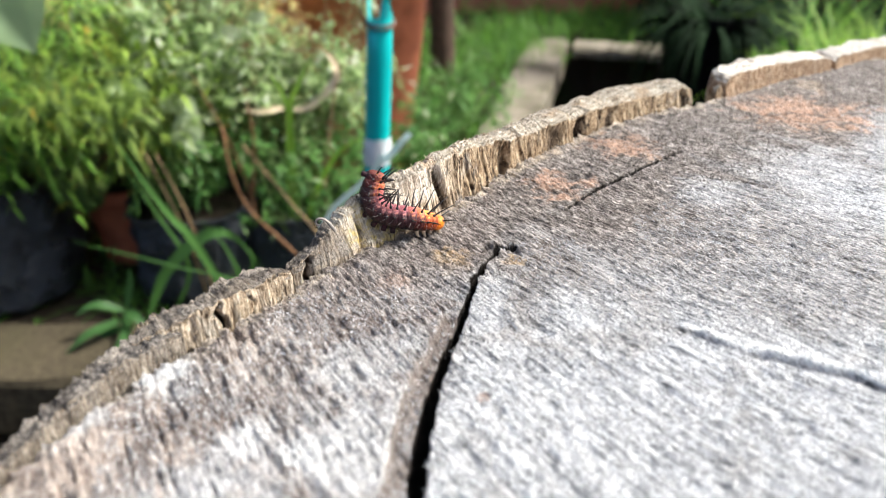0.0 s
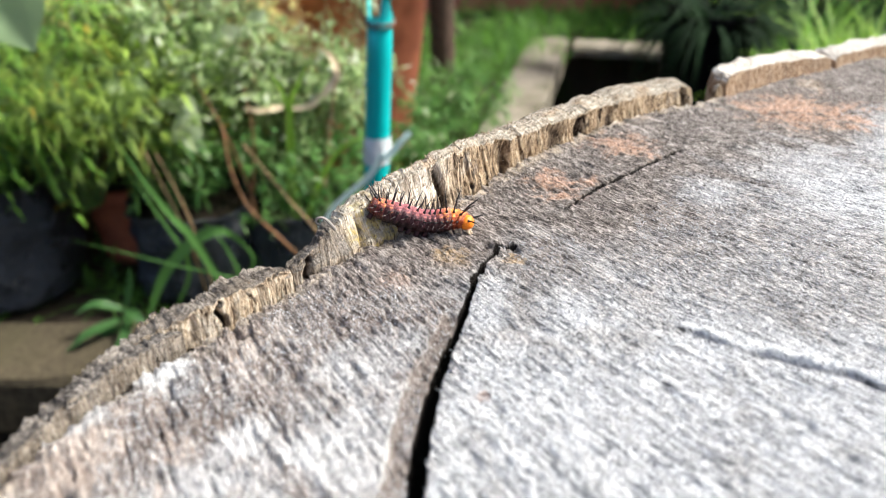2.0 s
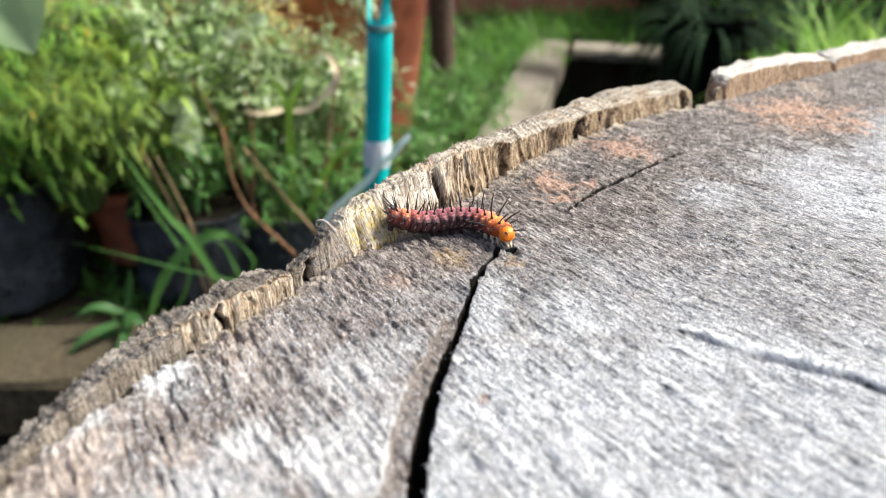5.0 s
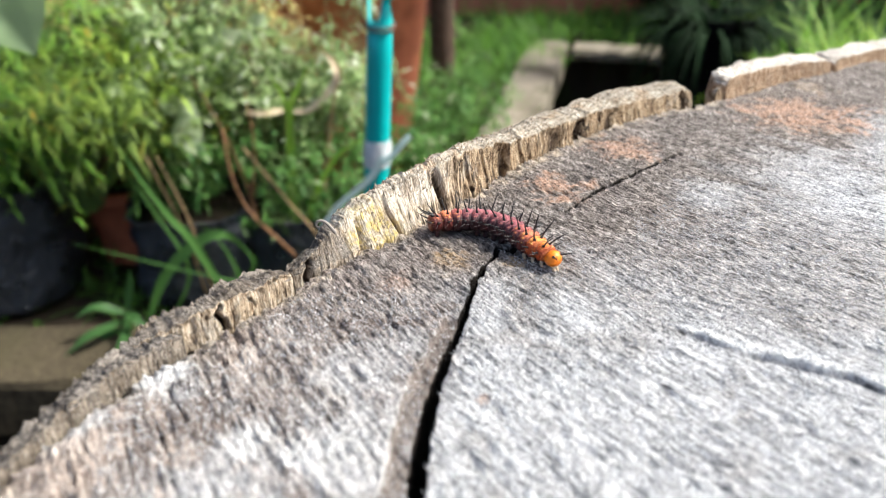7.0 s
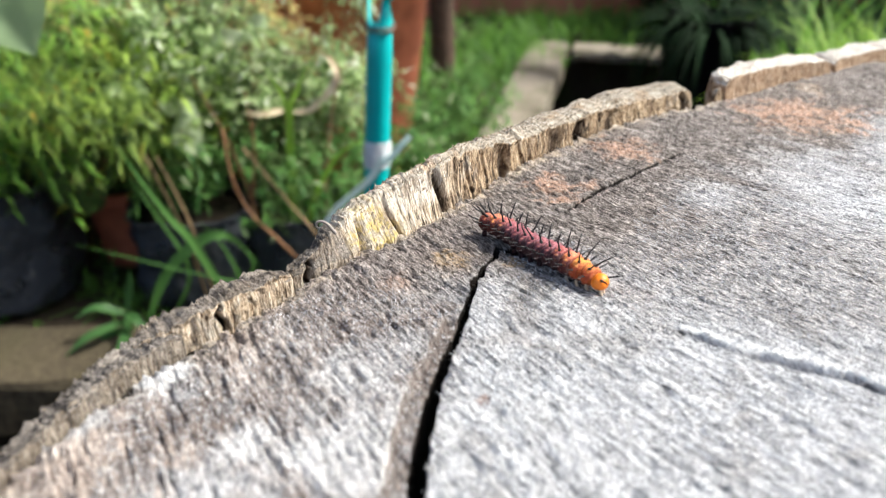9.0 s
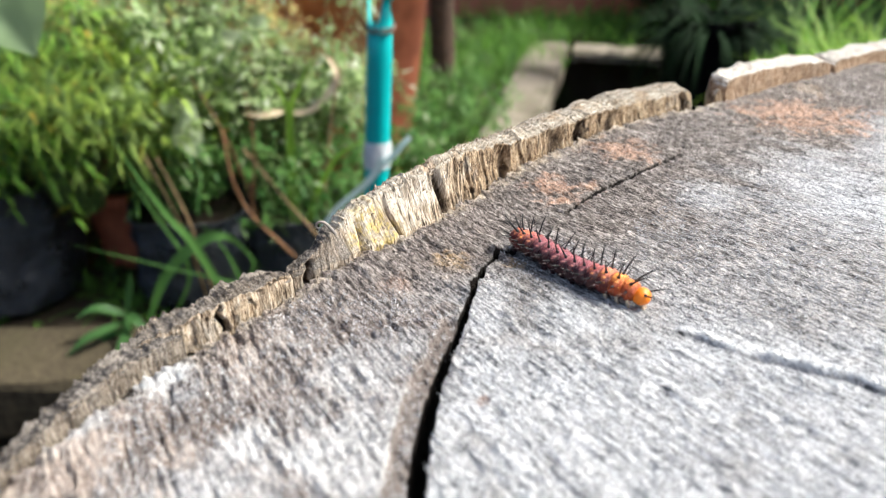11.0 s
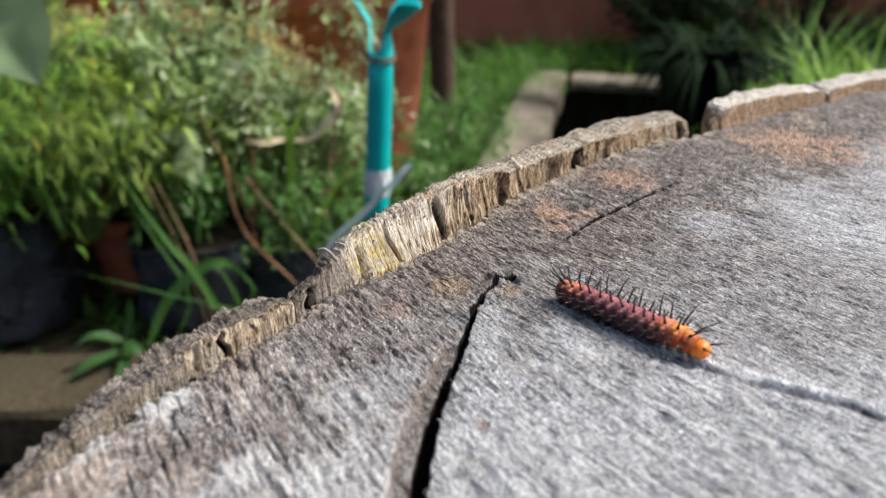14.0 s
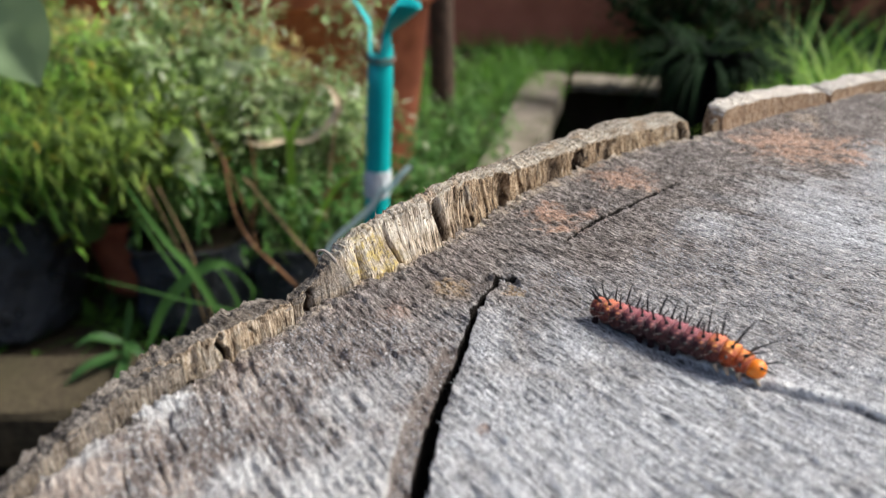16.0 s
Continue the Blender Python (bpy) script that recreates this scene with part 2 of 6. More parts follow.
def mat_split_wood(name, weathered, bleached=0.0, fresh=0.7):
    """Torn sapwood of the raised rim: straw fibres running upright, mossy at places, grey on top."""
    k = Nodes(name, 0.85, 0.2)
    u = k.uv("fibre")          # metres along the rim, metres up
    o = k.scale(k.coord("Object"), (1, 1, 1), loc=(CX, CY, -TOP - 0.02))
    f1 = k.noise(k.scale(u, (1, 0.16, 1)), 1250, 4, 0.7, 0.5)
    f2 = k.noise(k.scale(u, (1, 0.22, 1)), 330, 4, 0.62, 0.7)
    fine = k.noise(o, 1500, 4, 0.75)
    blotch = k.noise(o, 95, 4, 0.62)
    hgt = k.split(u)[1]
    straw = k.ramp(f1, [(0.35, (0.050, 0.030, 0.018)), (0.44, (0.22, 0.145, 0.085)), (0.53, (0.42, 0.305, 0.190)), (0.64, (0.70, 0.57, 0.40))])
    cream = k.ramp(f1, [(0.34, (0.09, 0.06, 0.035)), (0.44, (0.42, 0.335, 0.235)), (0.54, (0.71, 0.595, 0.46)), (0.64, (0.89, 0.81, 0.70))])
    straw = k.mix(k.span(k.split(o)[0], 0.012, -0.008, 0, 0.85), straw, cream)
    col = k.mix(k.span(f2, 0.61, 0.68, 0, 0.85), straw, (0.040, 0.027, 0.019))
    # hairline splits between the fibres
    split = k.math("ABSOLUTE", k.math("SUBTRACT", k.noise(k.scale(u, (1, 0.14, 1)), 260, 3, 0.6, 0.6), 0.5))
    col = k.mix(k.math("MULTIPLY", k.span(split, 0.026, 0.009), k.span(blotch, 0.36, 0.50, 0.35, 0.97)), col, (0.030, 0.020, 0.014))
    bleach = k.math("MULTIPLY", k.span(k.split(o)[0], 0.004, -0.006), k.span(k.math("ADD", hgt, k.math("MULTIPLY", k.math("SUBTRACT", blotch, 0.5), 0.012)), 0.0035, 0.0075, 0, 0.8))
    col = k.mix(bleach, col, k.ramp(f1, [(0.34, (0.16, 0.115, 0.075)), (0.42, (0.66, 0.575, 0.455)), (0.56, (0.88, 0.82, 0.72))]))
    col = k.mix(k.span(k.noise(k.scale(o, (1, 1, 0.6), loc=(2, 5, 1)), 210, 4, 0.66, 0.5), 0.53, 0.63, 0, 0.65), col, k.ramp(f1, [(0.38, (0.045, 0.027, 0.017)), (0.52, (0.24, 0.165, 0.105)), (0.64, (0.46, 0.35, 0.24))]))
    greyed = k.ramp(f1, [(0.34, (0.06, 0.050, 0.042)), (0.5, (0.27, 0.235, 0.195)), (0.64, (0.52, 0.47, 0.41))])
    col = k.mix(k.span(blotch, 0.54, 0.66, 0, 0.6), col, greyed)
    # weathered top
    nrm = k.split(k.t.nodes.new("ShaderNodeNewGeometry").outputs["Normal"])[2]
    long = k.noise(k.scale(k.uv("across"), (0.16, 1, 1)), 900, 4, 0.68, 0.5)
    topc = k.ramp(k.math("ADD", k.math("MULTIPLY", fine, 0.35), k.math("MULTIPLY", long, 0.65)), [(0.36, (0.035, 0.028, 0.022)), (0.44, (0.235, 0.205, 0.165)), (0.53, (0.44, 0.395, 0.325)), (0.62, (0.66, 0.61, 0.52))])
    topc = k.mix(k.span(k.noise(o, 60, 4, 0.65, 0.5), 0.50, 0.62, 0, 0.65), topc, k.ramp(fine, [(0.38, (0.10, 0.058, 0.032)), (0.48, (0.30, 0.19, 0.105)), (0.60, (0.50, 0.37, 0.24))]))
    col = k.mix(k.math("MULTIPLY", k.span(nrm, 0.30, 0.70), 0.85), col, topc)
    # lichen at the foot of the torn face
    moss = k.math("MULTIPLY", k.span(k.math("ADD", k.blob(o, (-0.0180, 0.1850, 0.0035), 0.0135), k.math("SUBTRACT", blotch, 0.5)), 0.15, 0.6), k.span(f1, 0.35, 0.52))
    col = k.mix(k.math("MULTIPLY", moss, k.span(k.noise(o, 420, 3, 0.6), 0.42, 0.62, 0.05, 0.80)), col, (0.58, 0.44, 0.13))
    if bleached:
        rusty = k.ramp(f1, [(0.36, (0.13, 0.075, 0.045)), (0.5, (0.34, 0.215, 0.135)), (0.64, (0.60, 0.46, 0.33))])
        col = k.mix(k.math("MULTIPLY", k.span(nrm, 0.55, 0.2), bleached), col, rusty)
        col = k.mix(k.math("MULTIPLY", k.span(nrm, 0.45, 0.75), bleached), col, k.ramp(fine, [(0.38, (0.42, 0.37, 0.31)), (0.48, (0.74, 0.68, 0.60)), (0.58, (0.90, 0.86, 0.79))]))
    if weathered:
        split_face = k.ramp(f1, [(0.36, (0.085, 0.048, 0.028)), (0.45, (0.36, 0.25, 0.155)), (0.55, (0.60, 0.475, 0.33)), (0.66, (0.84, 0.74, 0.59))])
        col = k.mix(k.math("MULTIPLY", k.span(blotch, 0.62, 0.44, 0.35, 1.0), fresh), col, split_face)
        old = k.ramp(k.math("ADD", k.math("MULTIPLY", fine, 0.6), k.math("MULTIPLY", blotch, 0.4)), [(0.39, (0.016, 0.013, 0.012)), (0.48, (0.085, 0.074, 0.066)), (0.56, (0.22, 0.195, 0.172)), (0.64, (0.42, 0.37, 0.32))])
        col = k.mix(k.math("MULTIPLY", k.span(k.noise(o, 150, 4, 0.65), 0.58, 0.46), weathered * 0.30), col, old)
        col = k.mix(max(0.0, 0.75 - 1.2 * fresh), col, old)
        col = k.mix(k.math("MULTIPLY", k.span(nrm, 0.25, 0.60), weathered), col, old)
    # shade deep in the hollows, painted near black by the depth of the gash
    col = k.mix(k.span(k.split(k.uv("hollow"))[0], 0.0008, 0.0026, 0, 0.93), col, k.ramp(f1, [(0.40, (0.010, 0.007, 0.005)), (0.62, (0.085, 0.052, 0.032))]))
    n = k.bump(fine, 0.0005, 0.8)
    n = k.bump(f1, 0.0012, 1.0, n)
    n = k.bump(f2, 0.0016, 0.5, n)
    return k.done(col, n)


def mat_bark():
    k = Nodes("rough_bark", 0.9, 0.15)
    o = k.coord("Object")
    n1 = k.noise(k.scale(o, (1, 1, 0.35)), 160, 5, 0.65, 0.4)
    n2 = k.noise(o, 700, 4, 0.7)
    col = k.ramp(n1, [(0.3, (0.030, 0.026, 0.024)), (0.48, (0.135, 0.118, 0.105)), (0.68, (0.33, 0.29, 0.25))])
    col = k.mix(k.span(n2, 0.55, 0.75, 0, 0.6), col, (0.42, 0.35, 0.26))
    n = k.bump(n2, 0.0006, 0.8)
    n = k.bump(n1, 0.003, 0.8, n)
    return k.done(col, n)


def mat_plain(name, color, rough=0.6, spec=0.4, vary=0.25, scale=60, bump=0.0005):
    k = Nodes(name, rough, spec)
    o = k.coord("Object")
    a = k.noise(o, scale, 5, 0.6)
    b = k.noise(o, scale * 9, 3, 0.6)
    lo = tuple(c * (1 - vary) for c in color)
    hi = tuple(min(1, c * (1 + vary)) for c in color)
    col = k.ramp(a, [(0.3, lo), (0.7, hi)])
    col = k.mix(k.span(b, 0.5, 0.8, 0, vary), col, lo)
    return k.done(col, k.bump(b, bump, 0.5))


def mat_leaf(name, lo, hi, rough=0.5, tip=None, pale=0.0, glow=0.45):
    """Foliage whose pieces differ from leaf to leaf; light passes through a little."""
    k = Nodes(name, rough, 0.35 if rough < 0.7 else 0.12)
    isl = k.island()
    o = k.coord("Object")
    a = k.noise(o, 55, 3, 0.6)
    f = k.math("ADD", k.math("MULTIPLY", isl, 0.65), k.math("MULTIPLY", a, 0.35))
    col = k.ramp(f, [(0.12, lo), (0.85, hi)])
    if tip:
        col = k.mix(k.span(isl, 1 - pale, 1 - pale + 0.04), col, tip)
    m = k.done(col, k.bump(k.noise(o, 400, 2), 0.0004, 0.4))
    tr = k.t.nodes.new("ShaderNodeBsdfTranslucent")
    k.t.links.new(col, tr.inputs[0])
    mx = k.t.nodes.new("ShaderNodeMixShader")
    mx.inputs[0].default_value = glow
    k.t.links.new(k.bsdf.outputs[0], mx.inputs[1])
    k.t.links.new(tr.outputs[0], mx.inputs[2])
    k.t.links.new(mx.outputs[0], k.t.nodes["Material Output"].inputs[0])
    return m


def mat_skin(name, back, side, low, spot):
    """Caterpillar skin: one colour on the back, another down the side, warty and slightly moist."""
    k = Nodes(name, 0.42, 0.35)
    o = k.coord("Object")
    x, z = k.split(o)[0], k.split(o)[2]
    n1 = k.noise(o, 700, 3, 0.6)
    n2 = k.noise(o, 2600, 3, 0.65)
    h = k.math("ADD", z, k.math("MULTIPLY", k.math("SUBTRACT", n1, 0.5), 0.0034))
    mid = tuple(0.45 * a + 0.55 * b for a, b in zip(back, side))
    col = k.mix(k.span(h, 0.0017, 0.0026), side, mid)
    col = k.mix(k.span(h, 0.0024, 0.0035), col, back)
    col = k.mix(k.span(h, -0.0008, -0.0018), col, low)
    # pale warts, and a darker tone towards both ends of a ring
    col = k.mix(k.math("MULTIPLY", k.span(n1, 0.60, 0.68), k.span(h, 0.0010, 0.0020)), col, spot)
    col = k.mix(k.math("MULTIPLY", k.span(k.math("ABSOLUTE", x), 0.00125, 0.0018), k.span(n1, 0.62, 0.42, 0.2, 0.8)), col, tuple(c * 0.55 for c in mid))
    col = k.mix(k.span(n2, 0.52, 0.70, 0, 0.5), col, tuple(c * 0.6 for c in mid))
    m = k.done(col, k.bump(k.math("ADD", n1, k.math("MULTIPLY", n2, 0.5)), 0.0007, 0.8), k.span(n2, 0.4, 0.65, 0.30, 0.6))
    k.bsdf.inputs["Subsurface Weight"].default_value = 0.12
    k.bsdf.inputs["Subsurface Radius"].default_value = (1.0, 0.35, 0.2)
    k.bsdf.inputs["Subsurface Scale"].default_value = 0.0010
    return m


def mat_concrete(name, lo, hi, moss):
    k = Nodes(name, 0.9, 0.2)
    o = k.coord("Object")
    a = k.noise(o, 7, 5, 0.65, 0.3)
    b = k.noise(o, 140, 4, 0.65)
    col = k.ramp(b, [(0.3, lo), (0.65, hi)])
    col = k.mix(k.span(a, 0.45, 0.65, 0, moss), col, (0.055, 0.048, 0.024))
    return k.done(col, k.bump(b, 0.002, 0.7))


def mat_soil():
    k = Nodes("dark_soil", 0.95, 0.1)
    o = k.coord("Object")
    a = k.noise(o, 9, 5, 0.6)
    b = k.noise(o, 160, 4, 0.7)
    col = k.ramp(b, [(0.3, (0.014, 0.011, 0.008)), (0.7, (0.07, 0.053, 0.036))])
    col = k.mix(k.span(a, 0.5, 0.7, 0, 0.7), col, (0.035, 0.05, 0.016))
    return k.done(col, k.bump(b, 0.006, 0.9))


def mat_plastic_bag(name, lo, hi, spec):
    k = Nodes(name, 0.3, spec)
    o = k.coord("Object")
    a = k.noise(o, 30, 4, 0.6)
    b = k.noise(o, 120, 4, 0.6, 0.8)
    col = k.mix(k.span(a, 0.5, 0.75, 0, 0.6), lo, hi)
    return k.done(col, k.bump(b, 0.010, 0.9), k.span(a, 0.3, 0.7, 0.24, 0.45))


def mat_wall():
    k = Nodes("red_brown_wall", 0.9, 0.15)
    o = k.coord("Object")
    a = k.noise(o, 3.5, 5, 0.6)
    b = k.noise(o, 60, 4, 0.65)
    col = k.ramp(a, [(0.3, (0.27, 0.095, 0.062)), (0.7, (0.46, 0.175, 0.115))])
    col = k.mix(k.span(b, 0.5, 0.8, 0, 0.5), col, (0.20, 0.085, 0.062))
    return k.done(col, k.bump(b, 0.004, 0.6))


CUT, TORN, BARK = mat_cut_wood(), mat_split_wood("torn_sapwood", 0.0), mat_bark()
# the second polythene is the same stuff with deep shade put into its colour
CONCRETE, SOIL, BAG, WALL, BAG_SHADED = mat_concrete("concrete", (0.15, 0.128, 0.095), (0.30, 0.265, 0.21), 0.6), mat_soil(), mat_plastic_bag("black_polythene", (0.009, 0.014, 0.023), (0.028, 0.040, 0.060), 0.7), mat_wall(), mat_plastic_bag("shaded_black_polythene", (0.002, 0.002, 0.003), (0.004, 0.004, 0.005), 0.04)
# mossy kerb below the bags: the shade over it is put into darker concrete
CONCRETE_SHADED = mat_concrete("shaded_mossy_concrete", (0.030, 0.024, 0.014), (0.085, 0.068, 0.042), 0.6)
TORN_GREY = mat_split_wood("weathered_torn_wood", 0.85)
TORN_END = mat_split_wood("dark_torn_wood", 0.8, 0.0, 0.25)
TORN_BARK = mat_split_wood("crumbling_bark", 0.95, 0.0, 0.12)
TORN_PALE = mat_split_wood("pale_split_wood", 0.0, 0.7)
FIBRE_PALE = mat_fibre("pale_fibre", [(0.0, (0.16, 0.16, 0.165)), (0.3, (0.46, 0.465, 0.475)), (0.6, (0.70, 0.70, 0.71)), (1.0, (0.88, 0.88, 0.88))])
FIBRE_STRAW = mat_fibre("straw_sliver", [(0.0, (0.10, 0.075, 0.050)), (0.4, (0.27, 0.195, 0.125)), (1.0, (0.62, 0.51, 0.37))])
FIBRE_DARK = mat_fibre("brown_fibre", [(0.0, (0.035, 0.028, 0.024)), (0.45, (0.19, 0.165, 0.15)), (0.8, (0.42, 0.38, 0.35)), (1.0, (0.68, 0.63, 0.58))])
TERRACOTTA = mat_plain("terracotta", (0.46, 0.145, 0.080), 0.85, 0.2, 0.3, 25, 0.001)
TEAL = mat_plain("teal_pvc", (0.006, 0.42, 0.42), 0.38, 0.45, 0.12, 20, 0.0002)
WIRE = mat_plain("rusty_wire", (0.16, 0.10, 0.075), 0.6, 0.4, 0.3, 300, 0.0002)
TIE = mat_plain("white_plastic_tie", (0.62, 0.66, 0.68), 0.4, 0.5, 0.15, 120, 0.0004)
POSTWOOD = mat_plain("dark_wet_wood", (0.085, 0.056, 0.040), 0.9, 0.2, 0.4, 40, 0.003)
DRY = mat_plain("dry_leaf", (0.52, 0.42, 0.29), 0.8, 0.2, 0.3, 60, 0.001)
STRAW = mat_plain("dry_stem", (0.25, 0.17, 0.09), 0.8, 0.2, 0.3, 80, 0.0006)
BROWNSTEM = mat_plain("brown_stem", (0.20, 0.10, 0.045), 0.7, 0.3, 0.3, 80, 0.0006)
GREENSTEM = mat_plain("green_stem", (0.10, 0.17, 0.045), 0.6, 0.3, 0.3, 80, 0.0005)
GRASS = mat_leaf("grass_green", (0.035, 0.11, 0.015), (0.17, 0.36, 0.05))
GRASSB = mat_leaf("bright_grass", (0.09, 0.22, 0.02), (0.36, 0.56, 0.08))
YELLOWISH = mat_leaf("yellow_green_leaves", (0.13, 0.23, 0.03), (0.40, 0.54, 0.10), tip=(0.45, 0.32, 0.05), pale=0.06)
FEATHER = mat_leaf("feathery_green", (0.10, 0.26, 0.03), (0.36, 0.64, 0.10), tip=(0.50, 0.40, 0.03), pale=0.05)
# olive leaves, brightened to carry the lens haze at the upper left
OLIVE = mat_leaf("olive_haze", (0.50, 0.43, 0.16), (0.80, 0.70, 0.34), tip=(0.58, 0.36, 0.16), pale=0.14, glow=0.6)
SILVER = mat_leaf("grey_green_leaves", (0.20, 0.31, 0.10), (0.56, 0.68, 0.34), tip=(0.62, 0.66, 0.50), pale=0.16)
# dark green with the shade along the wall painted into it
DARKLEAF = mat_leaf("shaded_dark_leaves", (0.008, 0.020, 0.008), (0.028, 0.062, 0.022), rough=0.75)
TIE_STRIP = mat_leaf("pale_plastic_strip", (0.62, 0.74, 0.74), (0.74, 0.84, 0.84), glow=0.6)
# leaves with the deep shade beside the drain put into their colour
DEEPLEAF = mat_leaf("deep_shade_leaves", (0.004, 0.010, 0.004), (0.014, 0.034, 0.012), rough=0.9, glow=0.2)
MIDLEAF = mat_leaf("mid_green_leaves", (0.035, 0.12, 0.025), (0.18, 0.37, 0.085), tip=(0.33, 0.40, 0.22), pale=0.08)
PALE = mat_leaf("pale_leaf", (0.33, 0.42, 0.23), (0.50, 0.56, 0.38))
BIGLEAF = mat_leaf("soft_green_leaf", (0.21, 0.32, 0.15), (0.31, 0.42, 0.22))
WEED = mat_leaf("weed_leaf", (0.030, 0.095, 0.022), (0.075, 0.17, 0.05))
STRAP = mat_leaf("strap_leaf", (0.06, 0.17, 0.035), (0.14, 0.30, 0.07))
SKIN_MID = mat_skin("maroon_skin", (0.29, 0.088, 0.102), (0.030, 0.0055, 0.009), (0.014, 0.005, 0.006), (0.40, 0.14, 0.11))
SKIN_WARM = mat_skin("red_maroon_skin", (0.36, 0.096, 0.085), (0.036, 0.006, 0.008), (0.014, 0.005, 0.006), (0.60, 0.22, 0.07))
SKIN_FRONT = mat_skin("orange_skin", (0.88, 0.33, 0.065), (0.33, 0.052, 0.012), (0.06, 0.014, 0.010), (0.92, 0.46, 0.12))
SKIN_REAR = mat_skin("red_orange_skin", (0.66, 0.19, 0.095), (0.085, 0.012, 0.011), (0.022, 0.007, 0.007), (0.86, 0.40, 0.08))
HEAD = mat_plain("orange_head", (0.80, 0.20, 0.008), 0.35, 0.45, 0.15, 400, 0.0002)
SPINE = mat_plain("black_spine", (0.010, 0.009, 0.010), 0.4, 0.5, 0.3, 900, 0.0001)
LEG = mat_plain("pale_leg", (0.58, 0.45, 0.32), 0.45, 0.4, 0.3, 900, 0.0001)
LINE = mat_plain("pale_bristle", (0.38, 0.32, 0.31), 0.5, 0.4, 0.3, 900, 0.0001)


# ---------------------------------------------------------------- mesh helpers
def mesh(name, verts, faces, mat, smooth=True, uvs=None):
    me = bpy.data.meshes.new(name)
    me.from_pydata([tuple(map(float, v)) for v in verts] if not isinstance(verts, np.ndarray) else verts.tolist(), [],
                   faces if not isinstance(faces, np.ndarray) else faces.tolist())
    me.materials.append(mat)
    if smooth:
        me.polygons.foreach_set("use_smooth", np.ones(len(me.polygons), dtype=bool))
    for key, per_vertex in (uvs or {}).items():
        layer = me.uv_layers.new(name=key)
        idx = np.empty(len(me.loops), dtype=np.int32)
        me.loops.foreach_get("vertex_index", idx)
        layer.data.foreach_set("uv", np.asarray(per_vertex, dtype=np.float32)[idx].ravel())
    me.update()
    return me


def bm_mesh(name, bm, mat, smooth=True):
    me = bpy.data.meshes.new(name)
    bm.normal_update()
    bm.to_mesh(me)
    bm.free()
    me.materials.append(mat)
    if smooth:
        me.polygons.foreach_set("use_smooth", np.ones(len(me.polygons), dtype=bool))
    return me


def part(name, me, parent, m=None, label=""):
    ob = new(name, me)
    ob.parent = parent
    if m is not None:
        ob.matrix_basis = m
    return tagged(ob, label)


def thing(name, x, y, z, label, category, group="", kind="", rz=0):
    ob = new(name)
    ob.empty_display_size = 0.02
    ob.matrix_basis = pose(x, y, z, 0, 0, rz)
    return tagged(ob, label, category, group, kind)


def hash2(ix, iy, seed):
    h = np.sin(ix * 127.1 + iy * 311.7 + seed * 74.7) * 43758.5453
    return h - np.floor(h)


def vnoise(x, y, seed=0):
    """Value noise of arrays, 0 to 1."""
    ix, iy = np.floor(x), np.floor(y)
    fx, fy = x - ix, y - iy
    fx, fy = fx * fx * (3 - 2 * fx), fy * fy * (3 - 2 * fy)
    a, b = hash2(ix, iy, seed), hash2(ix + 1, iy, seed)
    c, d = hash2(ix, iy + 1, seed), hash2(ix + 1, iy + 1, seed)
    return (a * (1 - fx) + b * fx) * (1 - fy) + (c * (1 - fx) + d * fx) * fy


def fbm(x, y, seed=0, octaves=4):
    s, amp, tot = 0, 1.0, 0
    for k in range(octaves):
        s = s + amp * vnoise(x * 2 ** k, y * 2 ** k, seed + k * 3)
        tot += amp
        amp *= 0.5
    return s / tot


def smooth_line(points, per=12):
    """A Catmull-Rom line through points (arrays of any width)."""
    p = [np.asarray(q, dtype=float) for q in points]
    p = [2 * p[0] - p[1], *p, 2 * p[-1] - p[-2]]
    out = []
    for i in range(1, len(p) - 2):
        a, b, c, d = p[i - 1:i + 3]
        for k in range(per):
            u = k / per
            out.append(0.5 * (2 * b + (c - a) * u + (2 * a - 5 * b + 4 * c - d) * u * u + (3 * b - 3 * c + d - a) * u ** 3))
    out.append(p[-2])
    return np.array(out)


def spikes(name, base, way, length, width, mat):
    """Many three-sided slivers: each stands at base and points along way."""
    n = len(base)
    side = np.cross(way, np.array([0.03, 0.02, 1.0]))
    side /= np.linalg.norm(side, axis=1)[:, None] + 1e-9
    up = np.cross(side, way)
    w = width[:, None]
    v = np.stack([base - side * w, base + side * w, base + up * w * 1.6, base + way * length[:, None]], 1).reshape(-1, 3)
    i = np.arange(n)[:, None] * 4
    f = np.concatenate([i + [0, 1, 3], i + [1, 2, 3], i + [2, 0, 3]])
    return mesh(name, v, f, mat, False)


